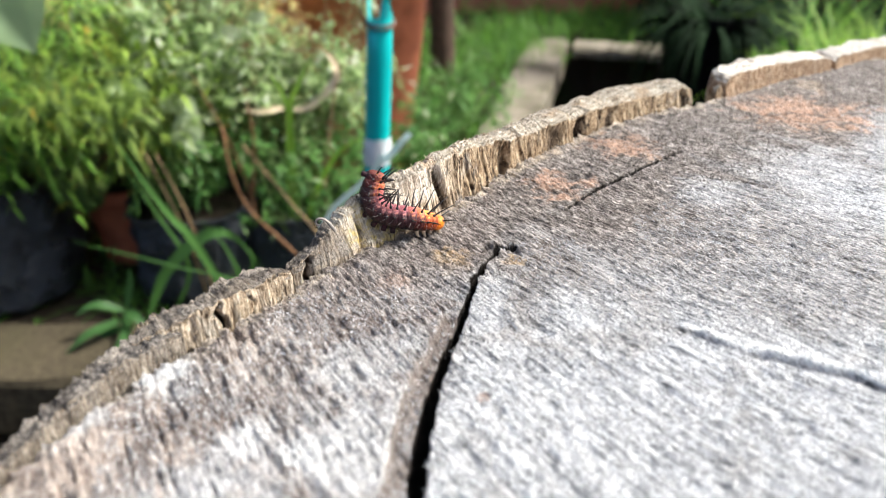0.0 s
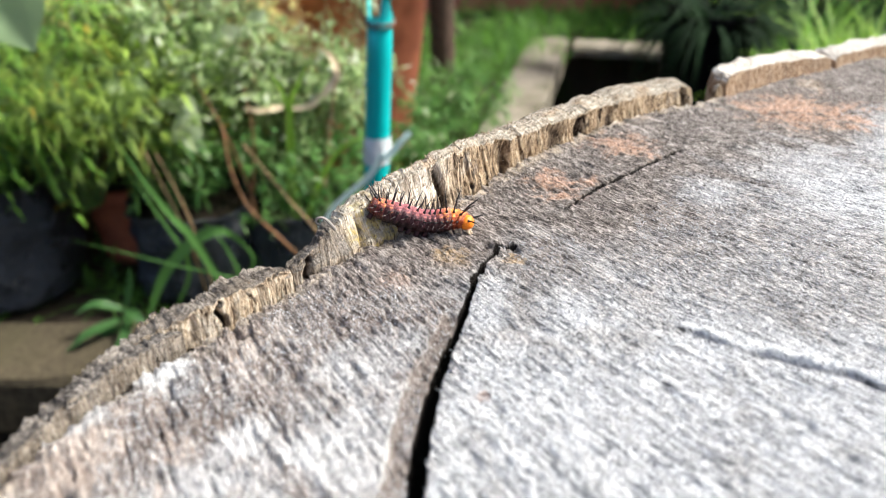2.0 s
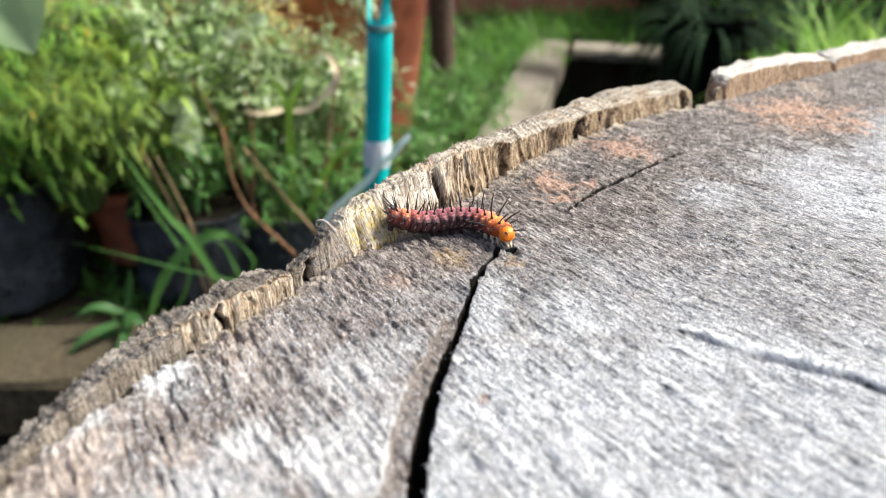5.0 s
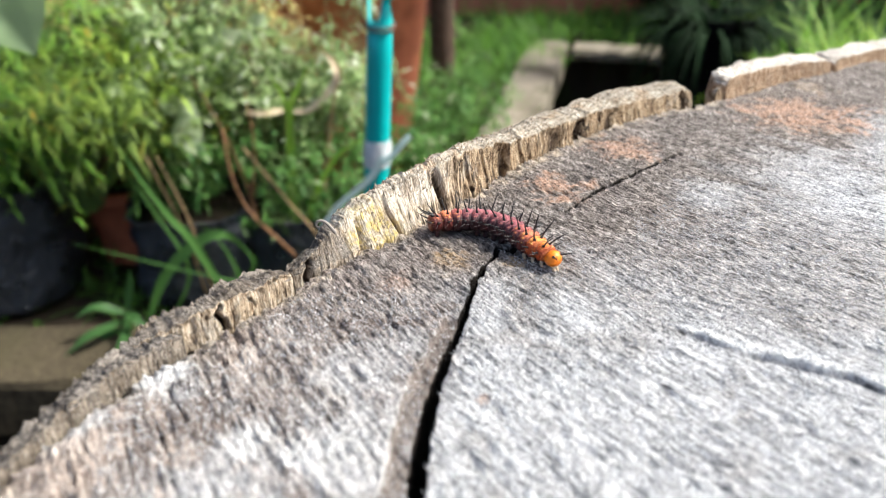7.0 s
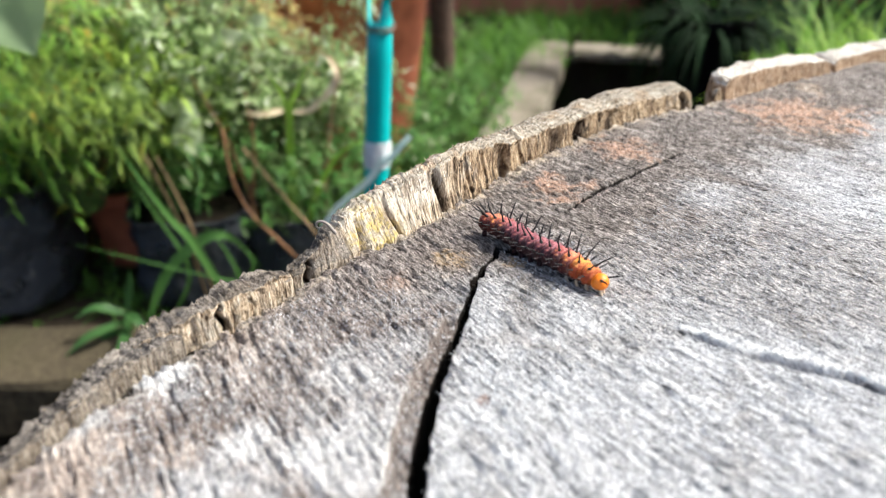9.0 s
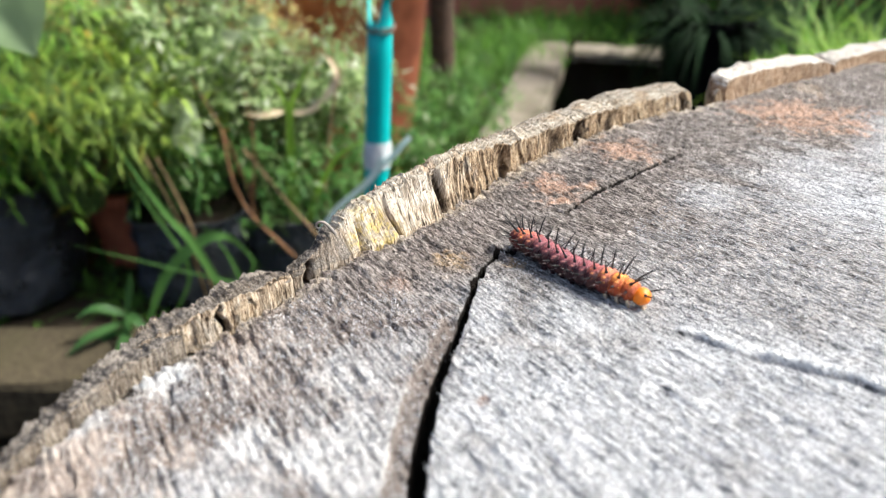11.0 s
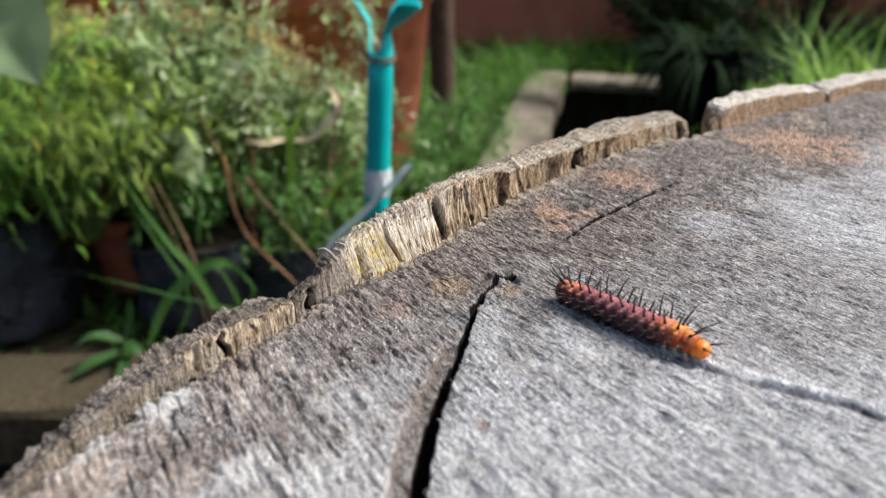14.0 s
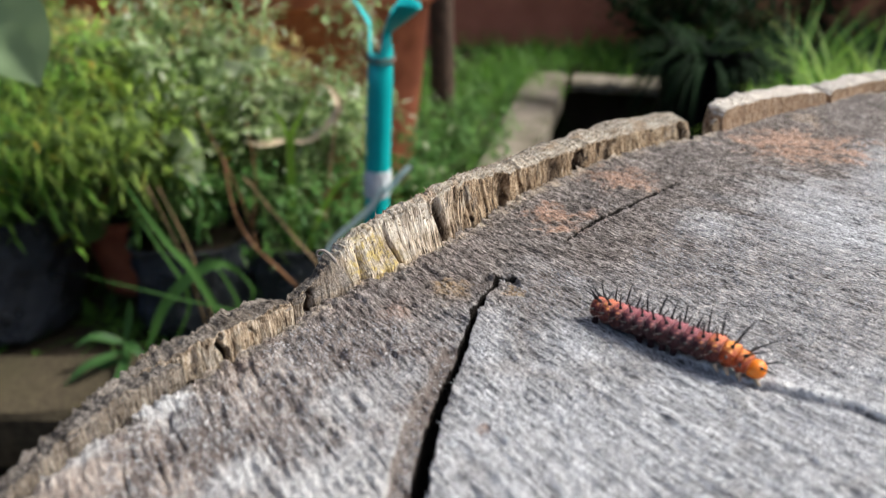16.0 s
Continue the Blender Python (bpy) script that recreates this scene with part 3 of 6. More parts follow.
class Builder:
    """Collects tubes and leaves into one mesh."""

    def __init__(self):
        self.v, self.f = [], []

    def tube(self, line, r0, r1, sides=5, caps=True):
        line = [Vector(p) for p in line]
        base, n = len(self.v), len(line)
        ref = Vector((0.31, 0.17, 0.93))
        for i, p in enumerate(line):
            d = (line[min(i + 1, n - 1)] - line[max(i - 1, 0)]).normalized()
            a = d.cross(ref)
            a = a.normalized() if a.length > 1e-4 else d.orthogonal().normalized()
            b = d.cross(a)
            r = r0 + (r1 - r0) * i / (n - 1)
            for s in range(sides):
                w = 2 * math.pi * s / sides
                self.v.append(p + (a * math.cos(w) + b * math.sin(w)) * r)
        for i in range(n - 1):
            for s in range(sides):
                q = base + i * sides
                self.f.append((q + s, q + (s + 1) % sides, q + sides + (s + 1) % sides, q + sides + s))
        if caps:
            self.f.append(tuple(base + s for s in reversed(range(sides))))
            self.f.append(tuple(base + (n - 1) * sides + s for s in range(sides)))

    def leaf(self, root, way, length, width, droop=0.3, fold=0.25, steps=4, up=Vector((0, 0, 1)), blunt=0.5):
        """A creased blade that starts at root, goes along way and bends down by droop."""
        way = Vector(way).normalized()
        side = way.cross(up)
        side = side.normalized() if side.length > 1e-3 else way.orthogonal().normalized()
        base, p, d = len(self.v), Vector(root), way.copy()
        for i in range(steps + 1):
            u = i / steps
            w = width * 0.5 * max(0.04, math.sin(math.pi * (0.06 + 0.94 * u ** blunt) if u < 1 else 0))
            n = side.cross(d).normalized()
            self.v += [p - side * w + n * w * fold, p.copy(), p + side * w + n * w * fold]
            d = (d + Vector((0, 0, -droop / steps))).normalized()
            p = p + d * (length / steps)
        for i in range(steps):
            q = base + 3 * i
            self.f += [(q, q + 1, q + 4, q + 3), (q + 1, q + 2, q + 5, q + 4)]

    def mesh(self, name, mat, smooth=True):
        return mesh(name, self.v, self.f, mat, smooth)


# ---------------------------------------------------------------- ground, drain and back wall
DRAIN = [(-2.2, 0.735), (-0.07, 0.735), (0.330, 2.440), (0.70, 2.350), (0.52, 1.70), (0.235, 0.52), (-2.2, 0.40)]


def inside(px, py, poly):
    res = np.zeros(px.shape, dtype=bool)
    for (x0, y0), (x1, y1) in zip(poly, poly[1:] + poly[:1]):
        cross = ((y0 > py) != (y1 > py)) & (px < (x1 - x0) * (py - y0) / ((y1 - y0) or 1e-9) + x0)
        res ^= cross
    return res


def build_ground():
    xs = np.concatenate([[-90, -40, -15, -6, -3.5], np.arange(-2.4, 2.4, 0.025), [3.5, 6, 15, 40, 90]])
    ys = np.concatenate([[-90, -40, -15, -6, -3, -1.5], np.arange(-0.8, 3.6, 0.025), [4.5, 7, 15, 40, 90]])
    gx, gy = np.meshgrid(xs, ys)
    z = (fbm(gx * 6, gy * 6, 5) - 0.5) * 0.03 - 0.012
    z = np.where(inside(gx, gy, DRAIN), -0.75 + 0.4 * z, z)
    n, m = gx.shape
    v = np.stack([gx.ravel(), gy.ravel(), z.ravel()], 1)
    i = np.arange(n * m).reshape(n, m)
    f = np.stack([i[:-1, :-1].ravel(), i[:-1, 1:].ravel(), i[1:, 1:].ravel(), i[1:, :-1].ravel()], 1)
    tagged(new("ground", mesh("ground", v, f, SOIL)), "dark damp soil with a sunken drain beside the stump", "ground", kind="structure")


def slab(length, width, height, seed, name, mat):
    """A worn cast kerb: a box with rounded, chipped edges, its top at z = 0."""
    n = max(6, int(length / 0.03))
    prof = [(-0.5, -1), (-0.5, -0.03), (-0.46, 0), (0, 0.002), (0.46, 0), (0.5, -0.03), (0.5, -1)]
    v, f = [], []
    rnd = random.Random(seed)
    for k in range(n + 1):
        for a, b in prof:
            j = rnd.uniform(-0.003, 0.003)
            v.append((length * k / n, a * width + j, (b * height if b < -0.5 else b * 0.3) + rnd.uniform(-0.002, 0.002)))
    c = len(prof)
    for k in range(n):
        for s in range(c - 1):
            q = k * c + s
            f.append((q, q + 1, q + c + 1, q + c))
    f += [tuple(range(c)), tuple(n * c + s for s in reversed(range(c)))]
    return mesh(name, v, f, mat, False)


def kerb_run(x0, y0, x1, y1, width, seed, mat, label, deep=0.075):
    """Kerb stones laid end to end from one point to another."""
    total = math.hypot(x1 - x0, y1 - y0)
    turn = math.degrees(math.atan2(y1 - y0, x1 - x0))
    root = thing("drain_kerb", x0, y0, 0.012, label, "kerb", "drain kerbs", "structure", turn)
    count = max(1, round(total / 0.62))
    for k in range(count):
        part("kerb_stone", slab(total / count - 0.004, width, deep, seed + k, "kerb_stone", mat), root, pose(k * total / count, 0, 0))


build_ground()
kerb_run(-2.1, 0.748, -0.12, 0.738, 0.125, 11, CONCRETE_SHADED, "brown-olive concrete kerb with moss below the black bags, shade painted into its colour")
kerb_run(-0.065, 0.68, 0.358, 2.50, 0.125, 21, CONCRETE, "grey-brown concrete kerb running along the drain")
kerb_run(0.425, 2.415, 1.45, 2.178, 0.125, 31, CONCRETE, "grey-brown concrete kerb across the end of the drain", 0.03)

wall = new("wall_back", None)
tagged(wall, "red-brown rendered garden wall behind the plants", "wall", kind="structure")
wall.empty_display_size = 0.05
wall.matrix_basis = pose(0, 3.12, -0.05)
bmw = bmesh.new()
bmesh.ops.create_cube(bmw, size=1.0)
bmesh.ops.scale(bmw, vec=(7.0, 0.12, 1.5), verts=bmw.verts)
bmesh.ops.translate(bmw, vec=(0, 0, 0.75), verts=bmw.verts)
bmesh.ops.bevel(bmw, geom=bmw.edges[:], offset=0.012, segments=2, affect="EDGES")
part("render_coat", bm_mesh("render_coat", bmw, WALL, False), wall)
bmw = bmesh.new()
bmesh.ops.create_cube(bmw, size=1.0)
bmesh.ops.scale(bmw, vec=(7.05, 0.18, 0.06), verts=bmw.verts)
bmesh.ops.translate(bmw, vec=(0, 0, 1.531), verts=bmw.verts)
bmesh.ops.bevel(bmw, geom=bmw.edges[:], offset=0.01, segments=2, affect="EDGES")
part("coping", bm_mesh("coping", bmw, WALL, False), wall)

# ---------------------------------------------------------------- the stump
# bearing from the stump's middle in degrees, and how far the edge of the cut face strays from the circle, in metres
STRAY = [(-180, 0.0), (100, 0.0), (112, 0.015), (119, 0.003), (124, -0.010), (128, -0.006), (133, -0.006), (137, -0.008), (141, -0.012),
         (144, -0.009), (147, -0.006), (150, -0.004), (153, -0.001), (156, 0.002), (159, 0.002), (163, 0.001), (180, 0.0)]


def bearing(x, y):
    return np.degrees(np.arctan2(y - CY, x - CX))


def rim_radius(a):
    s = np.array(STRAY)
    return RADIUS + np.interp(a, s[:, 0], s[:, 1])


def saw_across(x, y):
    """Which saw mark a place lies on, as a length across the marks."""
    c = np.minimum(x, 0.13)
    return y + 1.40 * x - 2.0 * c * c - 4.0 * c * (x - c)


# the drying cracks: x, y, half width, depth
CRACK = [(-0.0075, 0.040, 0.0016, 0.03), (-0.0063, 0.075, 0.0016, 0.03), (-0.0048, 0.092, 0.0014, 0.03), (-0.0040, 0.105, 0.0014, 0.03),
         (-0.0022, 0.118, 0.0013, 0.03), (0.0005, 0.130, 0.0011, 0.03), (0.0038, 0.143, 0.0009, 0.03), (0.0075, 0.158, 0.0005, 0.022),
         (0.0076, 0.163, 0.0008, 0.03), (0.0100, 0.167, 0.0008, 0.03), (0.0118, 0.172, 0.0004, 0.015), (0.0145, 0.1760, 0.0005, 0.012), (0.0150, 0.1800, 0.0008, 0.012), (0.0200, 0.1800, 0.0005, 0.006)]
CRACK_FAR = [(0.0373, 0.2048, 0.0003, 0.003), (0.0455, 0.2140, 0.0006, 0.015), (0.051, 0.2213, 0.0009, 0.030), (0.0550, 0.2240, 0.0006, 0.030),
             (0.0600, 0.2295, 0.0009, 0.030), (0.0640, 0.2325, 0.0006, 0.030), (0.0762, 0.2452, 0.0007, 0.025), (0.088, 0.257, 0.0004, 0.005)]
# the near side of the long crack is bevelled by rot
BEVEL = [(px - 0.0014 - 0.9 * hw, py, 0.0012 + 1.1 * hw, 0.0042) for px, py, hw, _ in CRACK[:7]]


def crack_drop(x, y, line):
    best = np.zeros(x.shape)
    for (x0, y0, w0, d0), (x1, y1, w1, d1) in zip(line, line[1:]):
        dx, dy = x1 - x0, y1 - y0
        u = np.clip(((x - x0) * dx + (y - y0) * dy) / (dx * dx + dy * dy), 0, 1)
        dist = np.hypot(x - x0 - u * dx, y - y0 - u * dy)
        w, d = w0 + (w1 - w0) * u, d0 + (d1 - d0) * u
        best = np.maximum(best, d * np.clip(1.25 - (dist / w), 0, 0.5) * 2)
    return best


def ridge_way(x, y):
    """How far beyond the line where two saw cuts met, in metres."""
    return y - (0.1375 - 0.56 * (x - 0.057) + 0.0005 * np.sin(x * 170) + (fbm(x / 0.005, y * 0, 18, 3) - 0.5) * 0.0022)


def ridge_up(x, y):
    d = ridge_way(x, y)
    rise = np.clip((d + 0.0004) / 0.0008, 0, 1) * np.exp(-np.clip(d, 0, None) / 0.0045)
    return rise * np.clip((x - 0.044) / 0.016, 0, 1)


def ridge_foot(x, y):
    d = ridge_way(x, y) + 0.0009
    return np.exp(-(d / 0.0008) ** 2) * np.clip((x - 0.050) / 0.014, 0, 1)


def relief(x, y, g, a, r, edge):
    """Height of the cut face: saw marks, torn fibres, a step, pits and cracks."""
    along = 0.58 * x - 0.81 * y
    worn = np.clip((x + 0.075) / 0.05, 0.35, 1)
    z = (vnoise(g / 0.0019, along / 0.0110, 2) - 0.5) * 0.00080 * worn + (vnoise(g / 0.0032, along / 0.030, 1) - 0.5) * 0.00030 * worn
    z += (vnoise(g / 0.0014, along / 0.0022, 4) - 0.5) * 0.00075 + (vnoise(g / 0.0024, along / 0.0050, 14) - 0.5) * 0.00050
    # pores torn open between the saw lines of the rotten side
    z -= np.clip(vnoise(g / 0.0017, along / 0.0042, 24) - 0.68, 0, 1) * 0.0045 * np.clip(0.5 - x / 0.05, 0, 1)
    z += (fbm(x / 0.03, y / 0.03, 7, 3) - 0.5) * 0.0018
    # a step in the sawing, where two cuts met
    z += 0.0014 * ridge_up(x, y) - 0.0007 * ridge_foot(x, y)
    # knots and pits
    for px, py, pr, pd in ((-0.0355, 0.1215, 0.0014, 0.0034), (-0.0305, 0.1225, 0.0012, 0.0026), (0.0119, 0.1803, 0.0015, 0.0040), (0.0192, 0.1776, 0.0016, 0.0036),
                           (0.0475, 0.2300, 0.0016, 0.0026), (-0.030, 0.1185, 0.0018, 0.0010)):
        z -= pd * np.exp(-((x - px) ** 2 + (y - py) ** 2) / pr ** 2)
    wobble = (fbm(x / 0.004, y / 0.004, 9, 3) - 0.5) * 0.0011
    z -= crack_drop(x + wobble, y, CRACK) + 0.5 * crack_drop(x + 2 * wobble, y, BEVEL)
    z -= crack_drop(x + wobble, y + wobble, CRACK_FAR)
    # the left slab sits a little lower along its split side
    lip_in = np.clip(edge - r, 0, None)
    z -= 0.0022 * np.exp(-lip_in / 0.0035) * np.clip((a - 142) / 4, 0, 1)
    z += (vnoise(a * 9, r * 0, 6) - 0.5) * 0.0016 * np.exp(-lip_in / 0.003)
    return z


def build_stump():
    root = thing("tree_stump", CX, CY, -0.02, "big weathered grey tree stump, sawn flat and cracked, torn raised rim", "tree stump")
    down = Matrix.Translation((-CX, -CY, 0.02))
    # cut face, finest where the lens is near
    xs = np.concatenate([np.arange(-0.16, -0.092, 0.004), np.arange(-0.092, -0.010, 0.0004), np.arange(-0.010, 0.024, 0.00035),
                         np.arange(0.024, 0.092, 0.00035), np.arange(0.092, 0.110, 0.0006), np.arange(0.110, 0.27, 0.0012), np.arange(0.27, 0.93, 0.012)])
    ys = np.concatenate([np.arange(-0.62, 0.06, 0.012), np.arange(0.06, 0.20, 0.0004), np.arange(0.20, 0.262, 0.0004), np.arange(0.262, 0.30, 0.0008), np.arange(0.30, 0.44, 0.0015)])
    x, y = np.meshgrid(xs, ys)
    a = bearing(x, y)
    r = np.hypot(x - CX, y - CY)
    edge = rim_radius(a) + (fbm(a * 4.0, a * 0, 3) - 0.5) * 0.004
    keep = r < edge + 0.0006
    g = saw_across(x, y)
    z = relief(x, y, g, a, r, edge)
    idx = -np.ones(x.shape, dtype=np.int64)
    used = np.zeros(x.shape, dtype=bool)
    full = keep[:-1, :-1] & keep[:-1, 1:] & keep[1:, 1:] & keep[1:, :-1]
    used[:-1, :-1] |= full
    used[:-1, 1:] |= full
    used[1:, 1:] |= full
    used[1:, :-1] |= full
    idx[used] = np.arange(used.sum())
    f = np.stack([idx[:-1, :-1][full], idx[:-1, 1:][full], idx[1:, 1:][full], idx[1:, :-1][full]], 1)
    v = np.stack([x[used] - CX, y[used] - CY, (TOP + 0.02 + z)[used]], 1)
    saw = np.stack([g[used], x[used]], 1)
    fret = (fbm(x / 0.004, y / 0.004, 9, 3) - 0.5) * 0.0011
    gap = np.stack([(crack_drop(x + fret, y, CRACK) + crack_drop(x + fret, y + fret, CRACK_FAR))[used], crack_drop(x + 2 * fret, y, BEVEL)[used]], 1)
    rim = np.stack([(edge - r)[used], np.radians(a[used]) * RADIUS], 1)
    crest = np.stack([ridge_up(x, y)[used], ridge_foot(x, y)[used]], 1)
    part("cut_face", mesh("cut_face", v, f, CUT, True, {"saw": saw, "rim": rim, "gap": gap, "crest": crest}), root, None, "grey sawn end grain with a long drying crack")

    # torn fibres standing on the sawn face
    rng = np.random.default_rng(12)
    for count, pale in ((110000, True), (100000, False)):
        depth = 0.06 + 0.34 * rng.random(count) ** 1.7
        px = (rng.random(count) * 1.12 - 0.40) * (0.10 + depth * 0.80) + 0.01
        py = depth
        pa, pr = bearing(px, py), np.hypot(px - CX, py - CY)
        pe = rim_radius(pa)
        ringed = (pe - pr) - np.interp(px, [-0.055, 0.10], [-0.010, 0.044]) + (fbm(px / 0.03, py / 0.03, 31, 3) - 0.5) * 0.06
        ok = (pe - pr > 0.0015) & ((ringed > 0.022) == pale) & (crack_drop(px, py, CRACK) < 0.0004) & (crack_drop(px, py, CRACK_FAR) < 0.0002)
        px, py, pa, pr, pe = px[ok], py[ok], pa[ok], pr[ok], pe[ok]
        n = len(px)
        pz = relief(px, py, saw_across(px, py), pa, pr, pe) + TOP + 0.02 - 0.0001
        slope = -1.40 + 4.0 * np.minimum(px, 0.13)
        turn = np.arctan(slope) + np.where(rng.random(n) < 0.5, 0, math.pi) + rng.normal(0, 0.55, n)
        rise = rng.uniform(0.15, 1.05, n)
        length = rng.uniform(0.0004, 0.0011, n) * (1 + 0.8 * py)
        width = rng.uniform(0.00006, 0.00014, n) * (0.8 + 2.2 * py)
        way = np.stack([np.cos(turn) * np.cos(rise), np.sin(turn) * np.cos(rise), np.sin(rise)], 1)
        base = np.stack([px - CX, py - CY, pz], 1)
        me = spikes("torn_fibre", base, way, length, width, FIBRE_PALE if pale else FIBRE_DARK)
        tagged(part("torn_fibre", me, root, None, "pale grey torn wood fibres" if pale else "grey-brown torn wood fibres"), kind="stuff")

    # bark all round, down to the soil
    n, rows = 720, 34
    ang = np.linspace(-180, 180, n, endpoint=False)
    v = []
    for k in range(rows):
        h = k / (rows - 1)
        zz = (TOP + 0.010) * h if k < rows - 1 else TOP + 0.0160
        flare = 0.05 * (1 - h) ** 3
        rr = rim_radius(ang) + 0.0035 + flare + (fbm(ang * 1.1 + 400, np.full(n, zz * 14), 12) - 0.5) * 0.020 * (1 if k < rows - 2 else 0.35)
        rr = rr + (0.004 if k == rows - 2 else -0.0035 if k == rows - 1 else 0.004)
        top = (fbm(ang * 3.1 + 100, ang * 0, 4) - 0.6) * 0.004 if k >= rows - 2 else 0 * ang
        v.append(np.stack([rr * np.cos(np.radians(ang)), rr * np.sin(np.radians(ang)), zz + top], 1))
    v = np.concatenate(v)
    f = [(k * n + s, k * n + (s + 1) % n, (k + 1) * n + (s + 1) % n, (k + 1) * n + s) for k in range(rows - 1) for s in range(n)]
    part("bark", mesh("bark", v, f, BARK), root, None, "rough dark bark")
    return root


def torn_rim(root, name, ctrl, seed, label, mat=None, lumps=0.0, tear=1.0, rise=0.0, gashes=()):
    """A raised, torn strip of sapwood along the rim. ctrl: x, y of its foot, height, thickness at the top, lean of the inner face.
    A sixth value says how torn the face is there. gashes: x, y, half width, depth of hollows torn into the inner face."""
    line = smooth_line([(*c, tear)[:6] for c in ctrl], 60)
    d = np.r_[0, np.cumsum(np.hypot(*np.diff(line[:, :2], axis=0).T))]
    n = max(8, int(d[-1] / 0.00035))
    s = np.linspace(0, d[-1], n)
    col = [np.interp(s, d, line[:, k]) for k in range(6)]
    tear = col[5]
    tx, ty = np.gradient(col[0], s), np.gradient(col[1], s)
    ln = np.hypot(tx, ty)
    nx, ny = -ty / ln, tx / ln                        # outwards, away from the stump's middle
    flip = np.sign((col[0] - CX) * nx + (col[1] - CY) * ny)
    nx, ny = nx * flip, ny * flip
    height = col[2] * (0.93 + 0.16 * fbm(s / 0.006, s * 0, seed, 4)) + (vnoise(s / 0.0007, s * 0, seed + 5) - 0.5) * 0.0009
    ends = np.clip(np.minimum(s, d[-1] - s) / 0.003, 0.0, 1) ** 0.5
    height = height * (0.55 + 0.45 * ends)
    thick = col[3] * (0.85 + 0.35 * fbm(s / 0.009, s * 0, seed + 9)) * (0.7 + 0.3 * ends)
    amp = np.clip(height / 0.010, 0.12, 1.0)
    prof = [("in", q) for q in np.linspace(-0.9, 1, 24)] + [("top", q) for q in np.linspace(0.10, 0.95, 10)] + [("out", q) for q in np.linspace(0.9, -1.5, 9)]
    v, uv, across, hollow = [], [], [], []
    for kind, q in prof:
        sunk = 0 * s
        if kind == "in":
            hz = height * max(q, 0) + 0.006 * min(q, 0)
            lean = col[4] * (max(q, 0) ** 0.8)
            bent = s + (fbm(s / 0.008, s * 0 + q * 1.1, seed + 20, 2) - 0.5) * 0.004
            flute = (vnoise(bent / 0.0009, s * 0 + q * 0.9, seed + 2) - 0.5) * (0.0003 + 0.0004 * tear) + (fbm(bent / 0.0045, s * 0 + q * 0.9, seed + 3, 4) - 0.5) * 0.0026 * tear
            deep = np.clip(vnoise(bent / 0.0075, s * 0 + q * 0.30, seed + 4) - 0.66, 0, 1) * 0.012 * tear
            gouge = np.clip(vnoise(bent / 0.0026, s * 0 + q * 0.35, seed + 14) - 0.72, 0, 1) * 0.016 * tear
            fade = 1 - 0.55 * max(q, 0) ** 4
            off = lean + (flute + deep + gouge) * fade * amp
            for gx, gy, gw, gd in gashes:
                at = s[np.argmin(np.hypot(col[0] - gx, col[1] - gy))] + 0.0008 * math.sin(q * 4 + gx * 900)
                dent = gd * np.exp(-((s - at) / gw) ** 2) * (1 - max(q, 0) ** 3)
                off, sunk = off + dent, sunk + dent
            zz = hz
        elif kind == "top":
            off = col[4] + thick * q
            rough = (fbm(s / 0.0050, s * 0 + q * 7, seed + 6, 3) - 0.5) * 0.0022 * amp + (vnoise(s / 0.0012, s * 0 + q * 6, seed + 26) - 0.5) * 0.0005 * amp
            zz = height * (1 + 0.07 * math.sin(math.pi * q)) + rough - 0.0016 * q * q + rise * thick * q
        else:
            off = col[4] + thick * (1.0 + 0.10 * (1 - q)) + (fbm(s / 0.003, s * 0 + q * 3, seed + 7) - 0.5) * 0.003 * amp
            zz = (height + rise * thick) * q * 0.9 if q > 0 else 0.02 * q
        if lumps:
            lump = ((fbm(s / 0.0030, s * 0 + len(v) * 0.33, seed + 8, 4) - 0.5) * 0.65 + (fbm(s / 0.0011, s * 0 + len(v) * 0.6, seed + 38, 3) - 0.5) * 0.6) * lumps * np.clip(0.3 + ends, 0, 1)
            off, zz = off + lump * (0.8 if kind != "in" else 0.25), zz + lump * (1.0 if kind != "in" else 0.2 if q < 0.8 else 0.7)
        v.append(np.stack([col[0] + nx * off - CX, col[1] + ny * off - CY, TOP + 0.02 + zz + 0 * s], 1))
        uv.append(np.stack([s, np.broadcast_to(zz, s.shape)], 1))
        across.append(np.stack([s, np.broadcast_to(off, s.shape)], 1))
        hollow.append(np.stack([sunk, 0 * s], 1))
    c = len(prof)
    v, uv, across = np.stack(v, 1).reshape(-1, 3), np.stack(uv, 1).reshape(-1, 2), np.stack(across, 1).reshape(-1, 2)
    hollow = np.stack(hollow, 1).reshape(-1, 2)
    i = np.arange(n * c).reshape(n, c)
    f = np.stack([i[:-1, :-1].ravel(), i[1:, :-1].ravel(), i[1:, 1:].ravel(), i[:-1, 1:].ravel()], 1).tolist()
    f += [tuple(i[0]), tuple(reversed(i[-1]))]
    # slivers along the torn top and down the face
    rng = np.random.default_rng(seed)
    grid = v.reshape(n, c, 3)
    m = int(d[-1] / 0.00012) if not lumps else int(d[-1] / 0.0005)
    pick, row = rng.integers(0, n, m), np.where(rng.random(m) < 0.55, rng.integers(19, 33, m), rng.integers(9, 24, m))
    base = grid[pick, row]
    out = np.stack([nx[pick], ny[pick], 0 * pick], 1)
    along = np.stack([tx[pick], ty[pick], 0 * pick], 1)
    way = np.array([0, 0, 1.0]) * rng.uniform(0.3, 1.0, m)[:, None] - out * rng.uniform(-0.3, 0.55, m)[:, None] + along * rng.normal(0, 0.45, m)[:, None]
    way /= np.linalg.norm(way, axis=1)[:, None]
